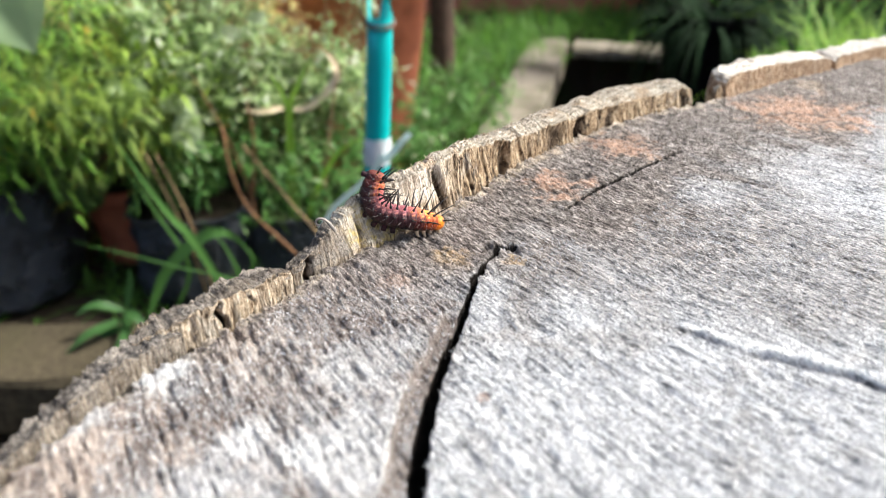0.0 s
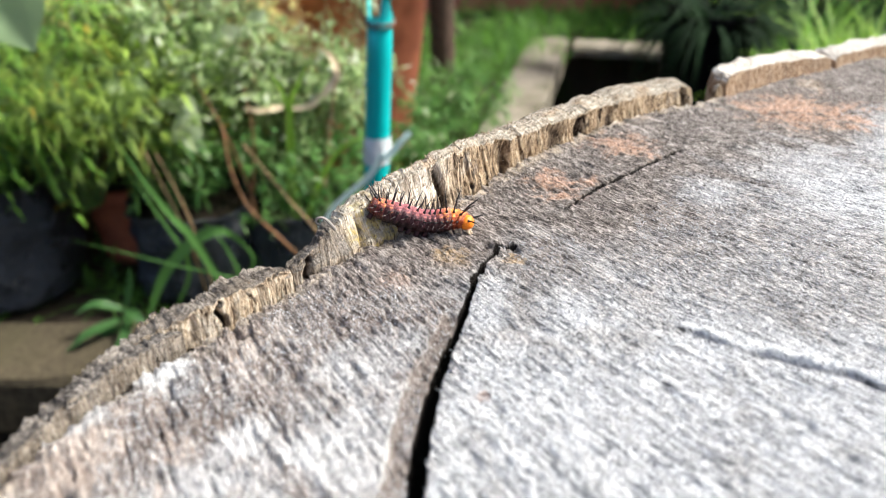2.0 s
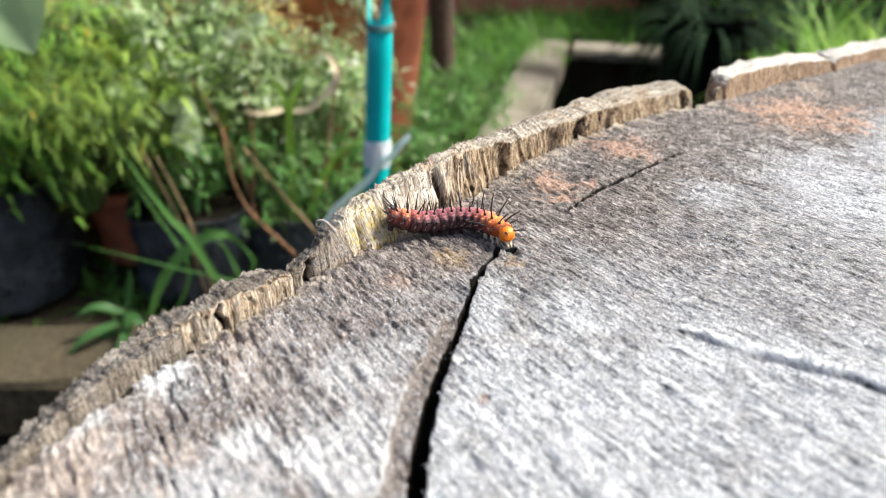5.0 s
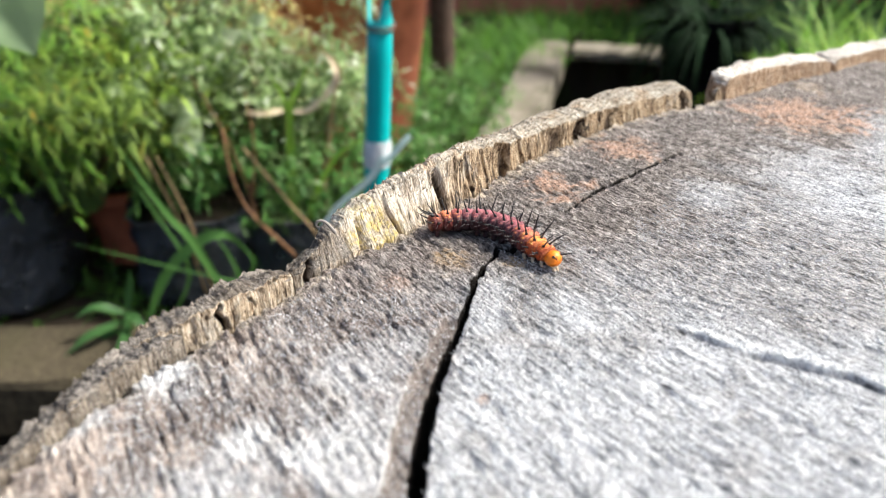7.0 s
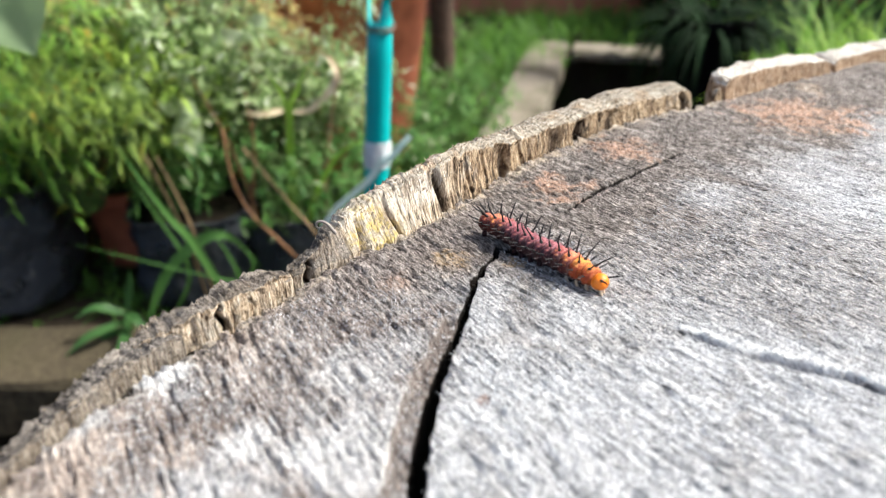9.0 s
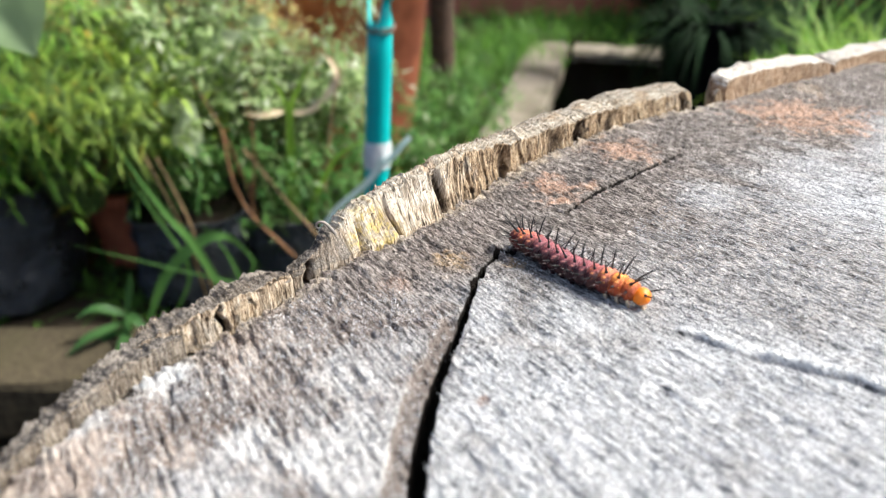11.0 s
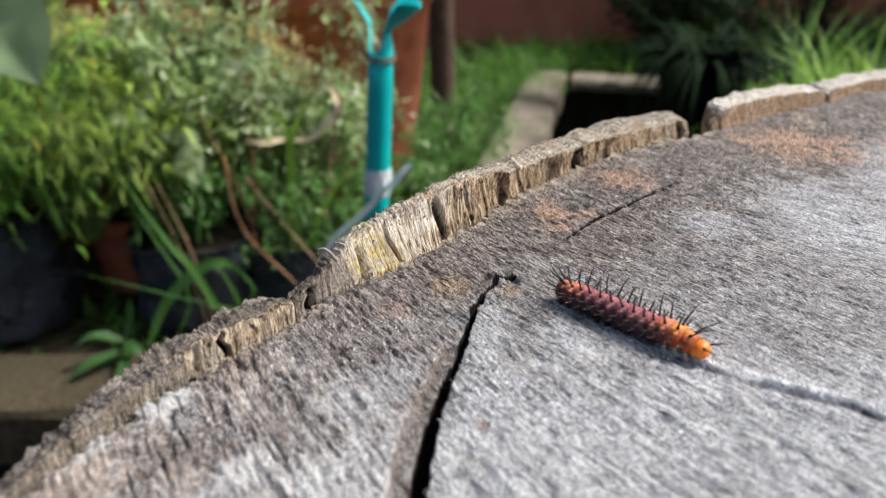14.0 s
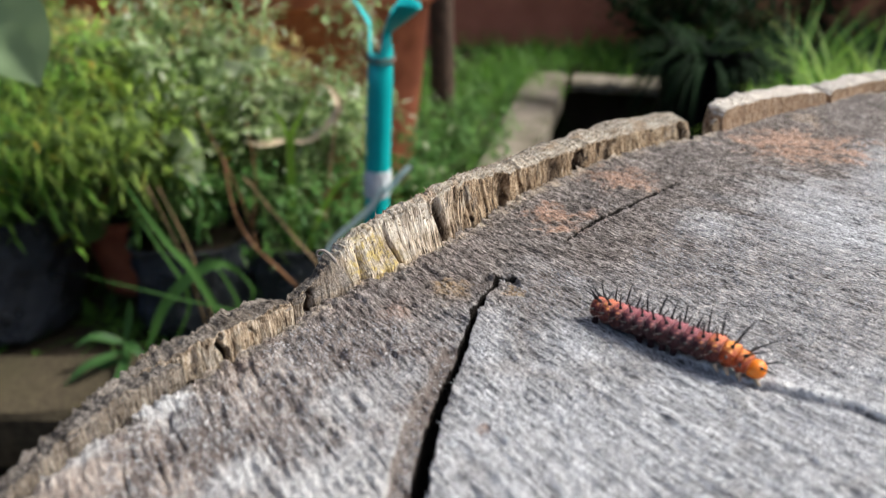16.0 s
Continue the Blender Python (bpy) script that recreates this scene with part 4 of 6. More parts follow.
    sliver = spikes("sliver", base, way, rng.uniform(0.0004, 0.0015, m) * np.clip(height[pick] / 0.009, 0.3, 1), rng.uniform(0.00008, 0.0002, m), FIBRE_STRAW)
    tagged(part("sliver", sliver, root, None, "straw-coloured wood slivers"), kind="stuff")
    return part(name, mesh(name, v, f, mat or TORN, True, {"fibre": uv, "across": across, "hollow": hollow}), root, None, label)


stump = build_stump()
torn_rim(stump, "torn_rim", [(-0.0385, 0.1645, 0.0012, 0.004, 0.0010), (-0.0335, 0.1690, 0.0030, 0.0045, 0.0016), (-0.0290, 0.1725, 0.0072, 0.005, 0.0030),
                             (-0.0245, 0.1768, 0.0085, 0.005, 0.0048)], 71, "raised dark grey end of the torn rim", TORN_END, 0.0012,
         gashes=((-0.0350, 0.1682, 0.0010, 0.0036),))
torn_rim(stump, "torn_rim", [(-0.0258, 0.1756, 0.0070, 0.005, 0.0044, 0.4), (-0.0235, 0.1778, 0.0080, 0.005, 0.0052, 0.35), (-0.0180, 0.1832, 0.0096, 0.005, 0.0066, 0.25),
                             (-0.0110, 0.1900, 0.0116, 0.005, 0.0062, 0.25), (-0.0040, 0.1976, 0.0133, 0.0045, 0.0044, 0.5), (0.0083, 0.2146, 0.0142, 0.006, 0.0024, 0.9),
                             (0.0226, 0.2371, 0.0100, 0.009, 0.0016, 0.9), (0.0455, 0.2608, 0.0088, 0.012, 0.0014, 0.6), (0.0724, 0.2879, 0.0076, 0.013, 0.0014, 0.4),
                             (0.0950, 0.3065, 0.0064, 0.013, 0.0014, 0.3), (0.1105, 0.3180, 0.0058, 0.013, 0.0014, 0.3)], 3, "raised torn strip of straw-coloured sapwood with lichen", rise=0.22,
         gashes=((0.0014, 0.2035, 0.0015, 0.0062), (-0.0119, 0.1880, 0.00040, 0.0038), (-0.0215, 0.1805, 0.0010, 0.0022),
                 (0.0095, 0.2165, 0.0006, 0.0024), (0.0150, 0.2255, 0.0006, 0.0026), (0.0420, 0.2570, 0.0050, 0.0026), (0.0530, 0.2690, 0.0030, 0.0060),
                 (0.0680, 0.2835, 0.0050, 0.0024), (0.1060, 0.3140, 0.0020, 0.0028)))
torn_rim(stump, "torn_rim", [(0.1262, 0.3222, 0.0085, 0.010, 0.001), (0.1420, 0.3340, 0.0095, 0.012, 0.0015), (0.1696, 0.3560, 0.0078, 0.013, 0.001),
                             (0.1960, 0.3710, 0.0060, 0.013, 0.001)], 17, "raised torn strip of pale sapwood", TORN_PALE, tear=0.10, rise=0.16)
torn_rim(stump, "torn_rim", [(0.1990, 0.3725, 0.0058, 0.012, 0.001), (0.2310, 0.3950, 0.0055, 0.013, 0.001), (0.2700, 0.4120, 0.0050, 0.013, 0.001),
                             (0.330, 0.4200, 0.0040, 0.012, 0.001)], 29, "raised torn strip of pale sapwood", TORN_PALE, tear=0.10, rise=0.16)
torn_rim(stump, "torn_rim", [(-0.0680, 0.1330, 0.0004, 0.004, 0.0003), (-0.0620, 0.1368, 0.0018, 0.007, 0.0005), (-0.0560, 0.1412, 0.0030, 0.0066, 0.0006),
                             (-0.0500, 0.1472, 0.0033, 0.0080, 0.0006), (-0.0440, 0.1550, 0.0031, 0.0085, 0.0006), (-0.0385, 0.1635, 0.0022, 0.006, 0.0008)], 41,
         "low torn strip of grey and straw sapwood", TORN_GREY, 0.0028,
         gashes=((-0.0519, 0.1450, 0.0005, 0.0060), (-0.0460, 0.1520, 0.0003, 0.0014)))
torn_rim(stump, "torn_rim", [(-0.0785, 0.0890, 0.0003, 0.003, 0.0003), (-0.0757, 0.1010, 0.0006, 0.004, 0.0004), (-0.0720, 0.1130, 0.0010, 0.0048, 0.0005),
                             (-0.0675, 0.1238, 0.0012, 0.0060, 0.0004), (-0.0622, 0.1322, 0.0010, 0.0070, 0.0003), (-0.0585, 0.1375, 0.0006, 0.006, 0.0003)], 61, "low crumbling strip of dark grey bark", TORN_BARK, 0.0028)
torn_rim(stump, "torn_rim", [(0.1210, 0.3200, 0.0030, 0.0025, 0.0005), (0.1230, 0.3213, 0.0055, 0.003, 0.0005), (0.1250, 0.3224, 0.0030, 0.0025, 0.0005)], 53, "single splinter of pale wood")


splint = Builder()
splint.tube(smooth_line([(0.0, 0.0, -0.0005), (0.0006, 0.0002, 0.0022), (0.0004, 0.0008, 0.0045), (-0.0010, 0.0022, 0.0066)], 5), 0.0005, 0.0003, 7)
part("hanging_splinter", splint.mesh("hanging_splinter", FIBRE_STRAW), stump, pose(0.0600 - CX, 0.2765 - CY, TOP + 0.02), "thin straw-coloured splinter")
curl = Builder()
curl.tube(smooth_line([(0.0020, 0.0005, -0.0015), (0.0004, 0.0002, 0.0010), (-0.0010, 0, 0.0022), (-0.0024, 0, 0.0020), (-0.0028, 0, 0.0008), (-0.0018, 0, 0.0002)], 5), 0.0005, 0.0002, 7)
part("curled_sliver", curl.mesh("curled_sliver", FIBRE_DARK), stump, pose(-0.0305 - CX, 0.1740 - CY, TOP + 0.02 + 0.0092), "curled grey sliver of bark")


# ---------------------------------------------------------------- pots and bags
def lathe(profile, sides, mat, name, wob=0.0, seed=0):
    v, f = [], []
    n = len(profile)
    for k, (r, z) in enumerate(profile):
        for s in range(sides):
            w = 2 * math.pi * s / sides
            q = r * (1 + wob * (noise.noise((math.cos(w) * 2.3, math.sin(w) * 2.3, z * 22 + seed)) + 0.5 * noise.noise((math.cos(w) * 6, math.sin(w) * 6, z * 50 + seed))))
            v.append((q * math.cos(w), q * math.sin(w), z + (wob * 0.03 * noise.noise((w * 3, seed, 1)) if k > 1 else 0)))
    for k in range(n - 1):
        for s in range(sides):
            f.append((k * sides + s, k * sides + (s + 1) % sides, (k + 1) * sides + (s + 1) % sides, (k + 1) * sides + s))
    f.append(tuple(reversed(range(sides))))
    return mesh(name, v, f, mat)


def clay_pot(x, y, z, r_top, r_base, h, label):
    root = thing("clay_pot", x, y, z, label, "flower pot", "clay pots")
    t = r_top * 0.08
    prof = [(r_base * 0.98, 0), (r_base, 0.004), (r_base + (r_top - r_base) * 0.8, h * 0.82)]
    prof += [(r_top * 0.97, h * 0.825), (r_top * 1.05, h * 0.85), (r_top * 1.06, h * 0.98), (r_top * 1.03, h), (r_top - t, h), (r_top - t, h * 0.9), (0.001, h * 0.9)]
    part("pot_body", lathe(prof, 64, TERRACOTTA, "pot_body", 0.006, 4), root)
    part("potting_soil", lathe([(r_top * 0.6, h * 0.9), (r_top - t * 1.2, h * 0.905), (r_top * 0.5, h * 0.93), (0.002, h * 0.94)], 32, SOIL, "potting_soil", 0.03, 2), root)
    return root


def grow_bag(x, y, z, r, h, seed, label="crumpled black polythene grow bag filled with soil", mat=None):
    root = thing("grow_bag", x, y, z, label, "grow bag", "black grow bags")
    prof = [(r * 0.92, 0), (r * 1.0, h * 0.06), (r * 1.04, h * 0.25), (r * 1.0, h * 0.5), (r * 1.02, h * 0.72), (r * 0.98, h * 0.9), (r * 1.03, h), (r * 1.0, h * 1.01), (r * 0.95, h * 0.93)]
    prof = [tuple(p) for p in smooth_line(prof, 4)]
    part("bag", lathe(prof, 72, mat or BAG, "bag", 0.09, seed), root)
    part("potting_soil", lathe([(r * 0.5, h * 0.86), (r * 0.93, h * 0.86), (r * 0.5, h * 0.9), (0.003, h * 0.91)], 32, SOIL, "potting_soil", 0.04, seed), root)
    return root


grow_bag(-0.622, 0.925, -0.004, 0.098, 0.170, 1)
grow_bag(-0.345, 0.935, -0.004, 0.085, 0.132, 2)
grow_bag(-0.205, 0.955, -0.004, 0.075, 0.120, 3)
grow_bag(-0.80, 0.97, -0.004, 0.10, 0.18, 4)
grow_bag(0.615, 1.74, -0.006, 0.098, 0.235, 5, "black polythene grow bag beside the drain, deep shade painted into its colour", BAG_SHADED)
clay_pot(-0.482, 1.03, -0.006, 0.062, 0.046, 0.125, "small orange terracotta pot wedged behind black bags")
clay_pot(-0.57, 1.50, -0.006, 0.215, 0.150, 0.50, "large dusty terracotta pot behind the shrubs")
clay_pot(-0.196, 1.42, -0.006, 0.184, 0.128, 0.46, "tall weathered terracotta pot behind the teal pipe")

# dark post beyond the pot
post = thing("fence_post", -0.005, 1.86, -0.03, "dark wet wooden post among the grass", "post")
bp = Builder()
bp.tube([(0, 0, 0), (0.004, 0, 0.15), (0.001, 0.002, 0.35), (0.003, 0, 0.62)], 0.032, 0.029, 14)
part("post_shaft", bp.mesh("post_shaft", POSTWOOD), post)


# ---------------------------------------------------------------- teal pipe
def build_pipe():
    x0, y0 = -0.0885, 0.75
    root = thing("plastic_pipe", x0, y0, -0.01, "upright teal plastic pipe with split top, wire and white tie", "pipe")
    lean = 0.0637
    R, T = 0.0132, 0.0022
    sides, v, f = 40, [], []
    # split mouth: two tongues bent outwards, the sides between them cut down
    levels = np.concatenate([np.linspace(0, 0.418, 12), np.linspace(0.426, 0.484, 14)])
    for r in (R, R - T):
        for z in levels:
            for s in range(sides):
                w = 2 * math.pi * s / sides
                c = math.cos(w)
                right = min(max((c + 0.05) / 0.55, 0), 1)
                tongue = right * right * (3 - 2 * right) * (0.80 + 0.2 * abs(math.sin(w))) + max(-c, 0) ** 14
                zz = min(z, 0.412 + (0.054 if c > 0 else 0.060) * tongue)
                out = max(0, zz - (0.434 if c > 0 else 0.446)) / 0.032
                q = r + 0.024 * out * (1.5 if c > 0 else 1.1) * abs(c) ** 0.5 - 0.004 * min(max((zz - 0.412) / 0.02, 0), 1) * (1 - min(out * 2, 1)) * (c > 0)
                v.append((q * math.cos(w) + lean * zz, q * math.sin(w), zz))
    n = len(levels)
    for part_i in range(2):
        for k in range(n - 1):
            for s in range(sides):
                a = part_i * n * sides + k * sides
                q = (a + s, a + (s + 1) % sides, a + sides + (s + 1) % sides, a + sides + s)
                f.append(q if part_i == 0 else tuple(reversed(q)))
    a = (n - 1) * sides
    b = n * sides + a
    for s in range(sides):
        f.append((a + s, a + (s + 1) % sides, b + (s + 1) % sides, b + s))
    part("pipe_tube", mesh("pipe_tube", v, f, TEAL), root)
    # wire loops under the mouth
    for zz, extra in ((0.408, 0.0012), (0.4115, 0.0016)):
        b = Builder()
        ring = [((R + extra) * math.cos(2 * math.pi * k / 28) + lean * zz, (R + extra) * math.sin(2 * math.pi * k / 28), zz + 0.002 * math.sin(2 * math.pi * k / 28)) for k in range(29)]
        b.tube(ring, 0.0010, 0.0010, 6)
        part("wire_loop", b.mesh("wire_loop", WIRE), root, None, "rusty wire loop")
    b = Builder()
    b.tube(smooth_line([(-0.013 + lean * 0.41, -0.004, 0.409), (-0.018 + lean * 0.42, -0.006, 0.425), (-0.016 + lean * 0.43, -0.006, 0.444), (-0.024 + lean * 0.44, -0.004, 0.456)], 5), 0.0010, 0.0008, 6)
    part("wire_end", b.mesh("wire_end", WIRE), root, None, "loose rusty wire end")
    # white tie: a crumpled band, its tail and a strip hanging down
    v, f = [], []
    for k, zz in enumerate(np.linspace(0.262, 0.292, 9)):
        for s in range(36):
            w = 2 * math.pi * s / 36
            q = R + 0.0008 + 0.0012 * math.sin(math.pi * k / 8) + 0.0016 * noise.noise((math.cos(w) * 3, math.sin(w) * 3, zz * 160))
            v.append((q * math.cos(w) + lean * zz, q * math.sin(w), zz))
    for k in range(8):
        for s in range(36):
            f.append((k * 36 + s, k * 36 + (s + 1) % 36, (k + 1) * 36 + (s + 1) % 36, (k + 1) * 36 + s))
    part("tie_band", mesh("tie_band", v, f, TIE), root, None, "white crumpled plastic band")
    for way in (smooth_line([(0.008 + lean * 0.27, -0.0145, 0.270), (0.019 + lean * 0.27, -0.017, 0.281), (0.029 + lean * 0.27, -0.016, 0.293), (0.037 + lean * 0.27, -0.013, 0.300)], 5),
                smooth_line([(0.008 + lean * 0.27, -0.0150, 0.276), (-0.008 + lean * 0.25, -0.020, 0.252), (-0.026, -0.028, 0.224), (-0.044, -0.034, 0.198)], 6)):
        v, f = [], []
        m = len(way)
        for k, p in enumerate(way):
            w = 0.0046 * (1 - 0.3 * k / m)
            for sx, sy, sz in ((-0.62, -0.22, 0.60), (0.62, -0.30, -0.60), (0.62, -0.25, -0.60), (-0.62, -0.17, 0.60)):
                v.append((p[0] + sx * w, p[1] + sy * w * 0.4, p[2] + sz * w))
        for k in range(m - 1):
            for s in range(4):
                f.append((4 * k + s, 4 * k + (s + 1) % 4, 4 * k + 4 + (s + 1) % 4, 4 * k + 4 + s))
        f += [(3, 2, 1, 0), (4 * m - 4, 4 * m - 3, 4 * m - 2, 4 * m - 1)]
        part("tie_tail", mesh("tie_tail", v, f, TIE_STRIP, False), root, None, "thin pale plastic strip")


build_pipe()


# ---------------------------------------------------------------- plants
def fine_bush(name, x, y, z, height, spread, stems, per, leaf_len, leaf_wid, mat, stem_mat, seed, label, category="plant", droop=0.5, group="", lean=(0, 0), low=0.25):
    """A bush of thin branching stems set with many small leaves."""
    rnd = random.Random(seed)
    root = thing(name, x, y, z, label, category, group)
    wood, green = Builder(), Builder()
    for s in range(stems):
        w = rnd.uniform(0, 2 * math.pi)
        out = spread * math.sqrt(rnd.random())
        tip = Vector((out * math.cos(w) + lean[0], out * math.sin(w) * 0.7 + lean[1], height * rnd.uniform(0.55, 1.0)))
        root_at = Vector((rnd.uniform(-1, 1) * spread * 0.15, rnd.uniform(-1, 1) * spread * 0.15, 0))
        mid = root_at.lerp(tip, 0.5) + Vector((rnd.uniform(-1, 1), rnd.uniform(-1, 1), 0.6)) * spread * 0.18
        line = smooth_line([root_at, mid, tip, tip + Vector((out * 0.25 * math.cos(w), out * 0.2 * math.sin(w), -droop * spread * 0.2))], 4)
        wood.tube(line, 0.0016, 0.0005, 4)
        for k in range(per):
            u = low + (1 - low) * rnd.random() ** 0.8
            q = u * (len(line) - 1)
            i = min(int(q), len(line) - 2)
            p = Vector(line[i]).lerp(Vector(line[i + 1]), q - i)
            dirn = Vector((rnd.gauss(0, 1), rnd.gauss(0, 1), rnd.gauss(0.2, 0.7)))
            # a short twig, then a few leaves on it
            tw = p + dirn.normalized() * rnd.uniform(0.2, 1.0) * leaf_len * 1.6
            wood.tube([p, tw], 0.0006, 0.0004, 3, False)
            for _ in range(2):
                d2 = (dirn.normalized() + Vector((rnd.gauss(0, 0.7), rnd.gauss(0, 0.7), rnd.gauss(0, 0.6)))).normalized()
                green.leaf(tw, d2, leaf_len * rnd.uniform(0.6, 1.25), leaf_wid * rnd.uniform(0.7, 1.2), droop, 0.3, 3)
    part("branch_work", wood.mesh("branch_work", stem_mat), root)
    part("foliage", green.mesh("foliage", mat), root)
    return root


def blade_clump(name, x, y, z, count, length, width, spread, mat, seed, label, category="grass", droop=1.2, group="", upright=1.2, kind=""):
    """A tuft of arching grass blades."""
    rnd = random.Random(seed)
    tufts = [Builder() for _ in range(4)]
    for _ in range(count):
        w = rnd.uniform(0, 2 * math.pi)
        rr = spread * math.sqrt(rnd.random())
        way = Vector((math.cos(w), math.sin(w), upright * rnd.uniform(0.5, 1.6)))
        b = tufts[int(w / (2 * math.pi) * 4) % 4]
        b.leaf((rr * math.cos(w), rr * math.sin(w), 0), way, length * rnd.uniform(0.55, 1.2), width * rnd.uniform(0.6, 1.3), droop * rnd.uniform(0.5, 1.4), 0.35, 6, blunt=0.35)
    root = thing(name, x, y, z, label, category, group, kind)
    for b in tufts:
        part("leaf_tuft", b.mesh("leaf_tuft", mat), root)
    return root


# feathery bright plants at the far left, in the black bags
for k, (px, py, pz, ph, ps) in enumerate(((-0.585, 0.91, 0.15, 0.25, 0.13), (-0.475, 0.90, 0.13, 0.22, 0.11), (-0.80, 0.96, 0.15, 0.34, 0.14), (-0.66, 1.02, 0.12, 0.34, 0.14))):
    fine_bush("feathery_plant", px, py, pz, ph, ps, 36, 30, 0.030, 0.0027, YELLOWISH if k in (1, 3) else FEATHER, GREENSTEM, 1 + k, "bright green feathery plant drooping over a black grow bag", droop=1.0, group="potted plants")
# yellow-olive flowering shrubs behind, bright haze painted into their leaves
for k, (px, py, ph, ps) in enumerate(((-0.48, 1.08, 0.39, 0.17), (-0.62, 1.12, 0.39, 0.17), (-0.78, 1.22, 0.40, 0.19), (-0.40, 1.10, 0.37, 0.13), (-0.95, 1.15, 0.42, 0.2), (-0.33, 1.13, 0.35, 0.11))):
    fine_bush("hazy_shrub", px, py, -0.01, ph, ps, 44, 26, 0.017, 0.0060, OLIVE, STRAW, 40 + k, "olive shrub with fine yellowish leaves, lens haze painted into them", "shrub", group="shrubs", low=0.45)
# grey-green variegated shrubs in the middle
for k, (px, py, pz, ph, ps) in enumerate(((-0.345, 1.00, 0.12, 0.25, 0.13), (-0.235, 1.03, 0.09, 0.22, 0.13), (-0.40, 1.06, 0.12, 0.30, 0.11))):
    fine_bush("variegated_shrub", px, py, pz, ph, ps, 62, 22, 0.015, 0.0066, SILVER, GREENSTEM, 60 + k, "grey-green shrub with pale-edged small leaves in a grow bag", "shrub", group="potted plants", low=0.42)
for k, (px, py, pz, ph, ps, pn) in enumerate(((-0.27, 1.06, 0.05, 0.40, 0.10, 16), (-0.15, 1.10, -0.01, 0.43, 0.08, 12), (-0.37, 1.10, 0.0, 0.42, 0.11, 16))):
    fine_bush("sparse_shrub", px, py, pz, ph, ps, pn, 18, 0.017, 0.0065, OLIVE if k == 2 else SILVER, STRAW, 90 + k, "thin pale olive sprigs rising before a clay pot", "shrub", group="shrubs", low=0.4)
for k, (px, py, pz, ph, ps) in enumerate(((-0.385, 0.945, 0.11, 0.20, 0.075), (-0.435, 0.975, 0.11, 0.27, 0.08))):
    fine_bush("lime_shrub", px, py, pz, ph, ps, 30, 14, 0.030, 0.0085, YELLOWISH, GREENSTEM, 130 + k, "lime green shrub with narrow leaves between the grow bags", "shrub", group="potted plants")
fine_bush("leafy_weed", -0.345, 0.935, 0.10, 0.13, 0.085, 26, 12, 0.020, 0.0055, MIDLEAF, GREENSTEM, 12, "mid-green weeds growing out of a black bag", "weed", group="weeds")
fine_bush("leafy_weed", -0.17, 0.93, -0.01, 0.23, 0.10, 34, 20, 0.016, 0.006, MIDLEAF, GREENSTEM, 8, "mid-green weeds with small leaves beside the pipe", "weed", group="weeds")
fine_bush("leafy_weed", -0.08, 1.12, -0.01, 0.22, 0.12, 34, 20, 0.016, 0.007, MIDLEAF, GREENSTEM, 9, "mid-green weeds with small leaves behind the pipe", "weed", group="weeds")
fine_bush("leafy_weed", -0.26, 1.17, -0.01, 0.30, 0.12, 34, 20, 0.017, 0.008, SILVER, GREENSTEM, 10, "pale green weeds in front of a clay pot", "weed", group="weeds")
fine_bush("leafy_weed", 0.02, 1.42, -0.01, 0.20, 0.11, 30, 20, 0.016, 0.006, MIDLEAF, GREENSTEM, 11, "mid-green weeds beside the clay pot", "weed", group="weeds")


def ground_grass(name, spots, seed, mat, label, length=0.10, width=0.005, per=60, spread=0.10):
    rnd = random.Random(seed)
    b = Builder()
    for x, y in spots:
        for _ in range(per):
            w = rnd.uniform(0, 2 * math.pi)
            rr = spread * math.sqrt(rnd.random())
            a = rnd.uniform(0, 2 * math.pi)
            way = Vector((math.cos(a), math.sin(a), rnd.uniform(0.6, 2.4)))
            b.leaf((x + rr * math.cos(w), y + rr * math.sin(w), -0.02), way, length * rnd.uniform(0.5, 1.3), width * rnd.uniform(0.6, 1.4), rnd.uniform(0.3, 1.5), 0.3, 4, blunt=0.4)
    root = new(name, b.mesh(name, mat))
    return tagged(root, label, "grass", kind="stuff")


rnd = random.Random(77)
spots = [(rnd.uniform(-0.25, 0.06) + 0.24 * (y - 1.3), y) for y in np.linspace(1.0, 2.55, 40)]
ground_grass("grass", spots, 1, GRASS, "green grass and weeds beside the concrete kerb")
spots = [(rnd.uniform(0.1, 1.7), rnd.uniform(2.50, 2.98)) for _ in range(70)]
ground_grass("grass", spots, 2, GRASS, "green grass along the foot of the garden wall", 0.13, 0.007, 50, 0.12)
spots = [(rnd.uniform(-1.7, 0.1), rnd.uniform(1.5, 2.95)) for _ in range(80)]
ground_grass("grass", spots, 3, GRASS, "green grass behind the pots", 0.14, 0.007, 40, 0.14)
spots = [(rnd.uniform(-0.7, -0.10), rnd.uniform(0.83, 1.1)) for _ in range(34)]
ground_grass("grass", spots, 4, GRASS, "green grass between the grow bags", 0.075, 0.004, 20, 0.05)

spots = [(rnd.uniform(0.95, 2.2), rnd.uniform(2.1, 2.9)) for _ in range(60)]
ground_grass("grass", spots, 5, DARKLEAF, "tall grass at the foot of the wall, its shade painted into the dark green", 0.30, 0.010, 40, 0.14)

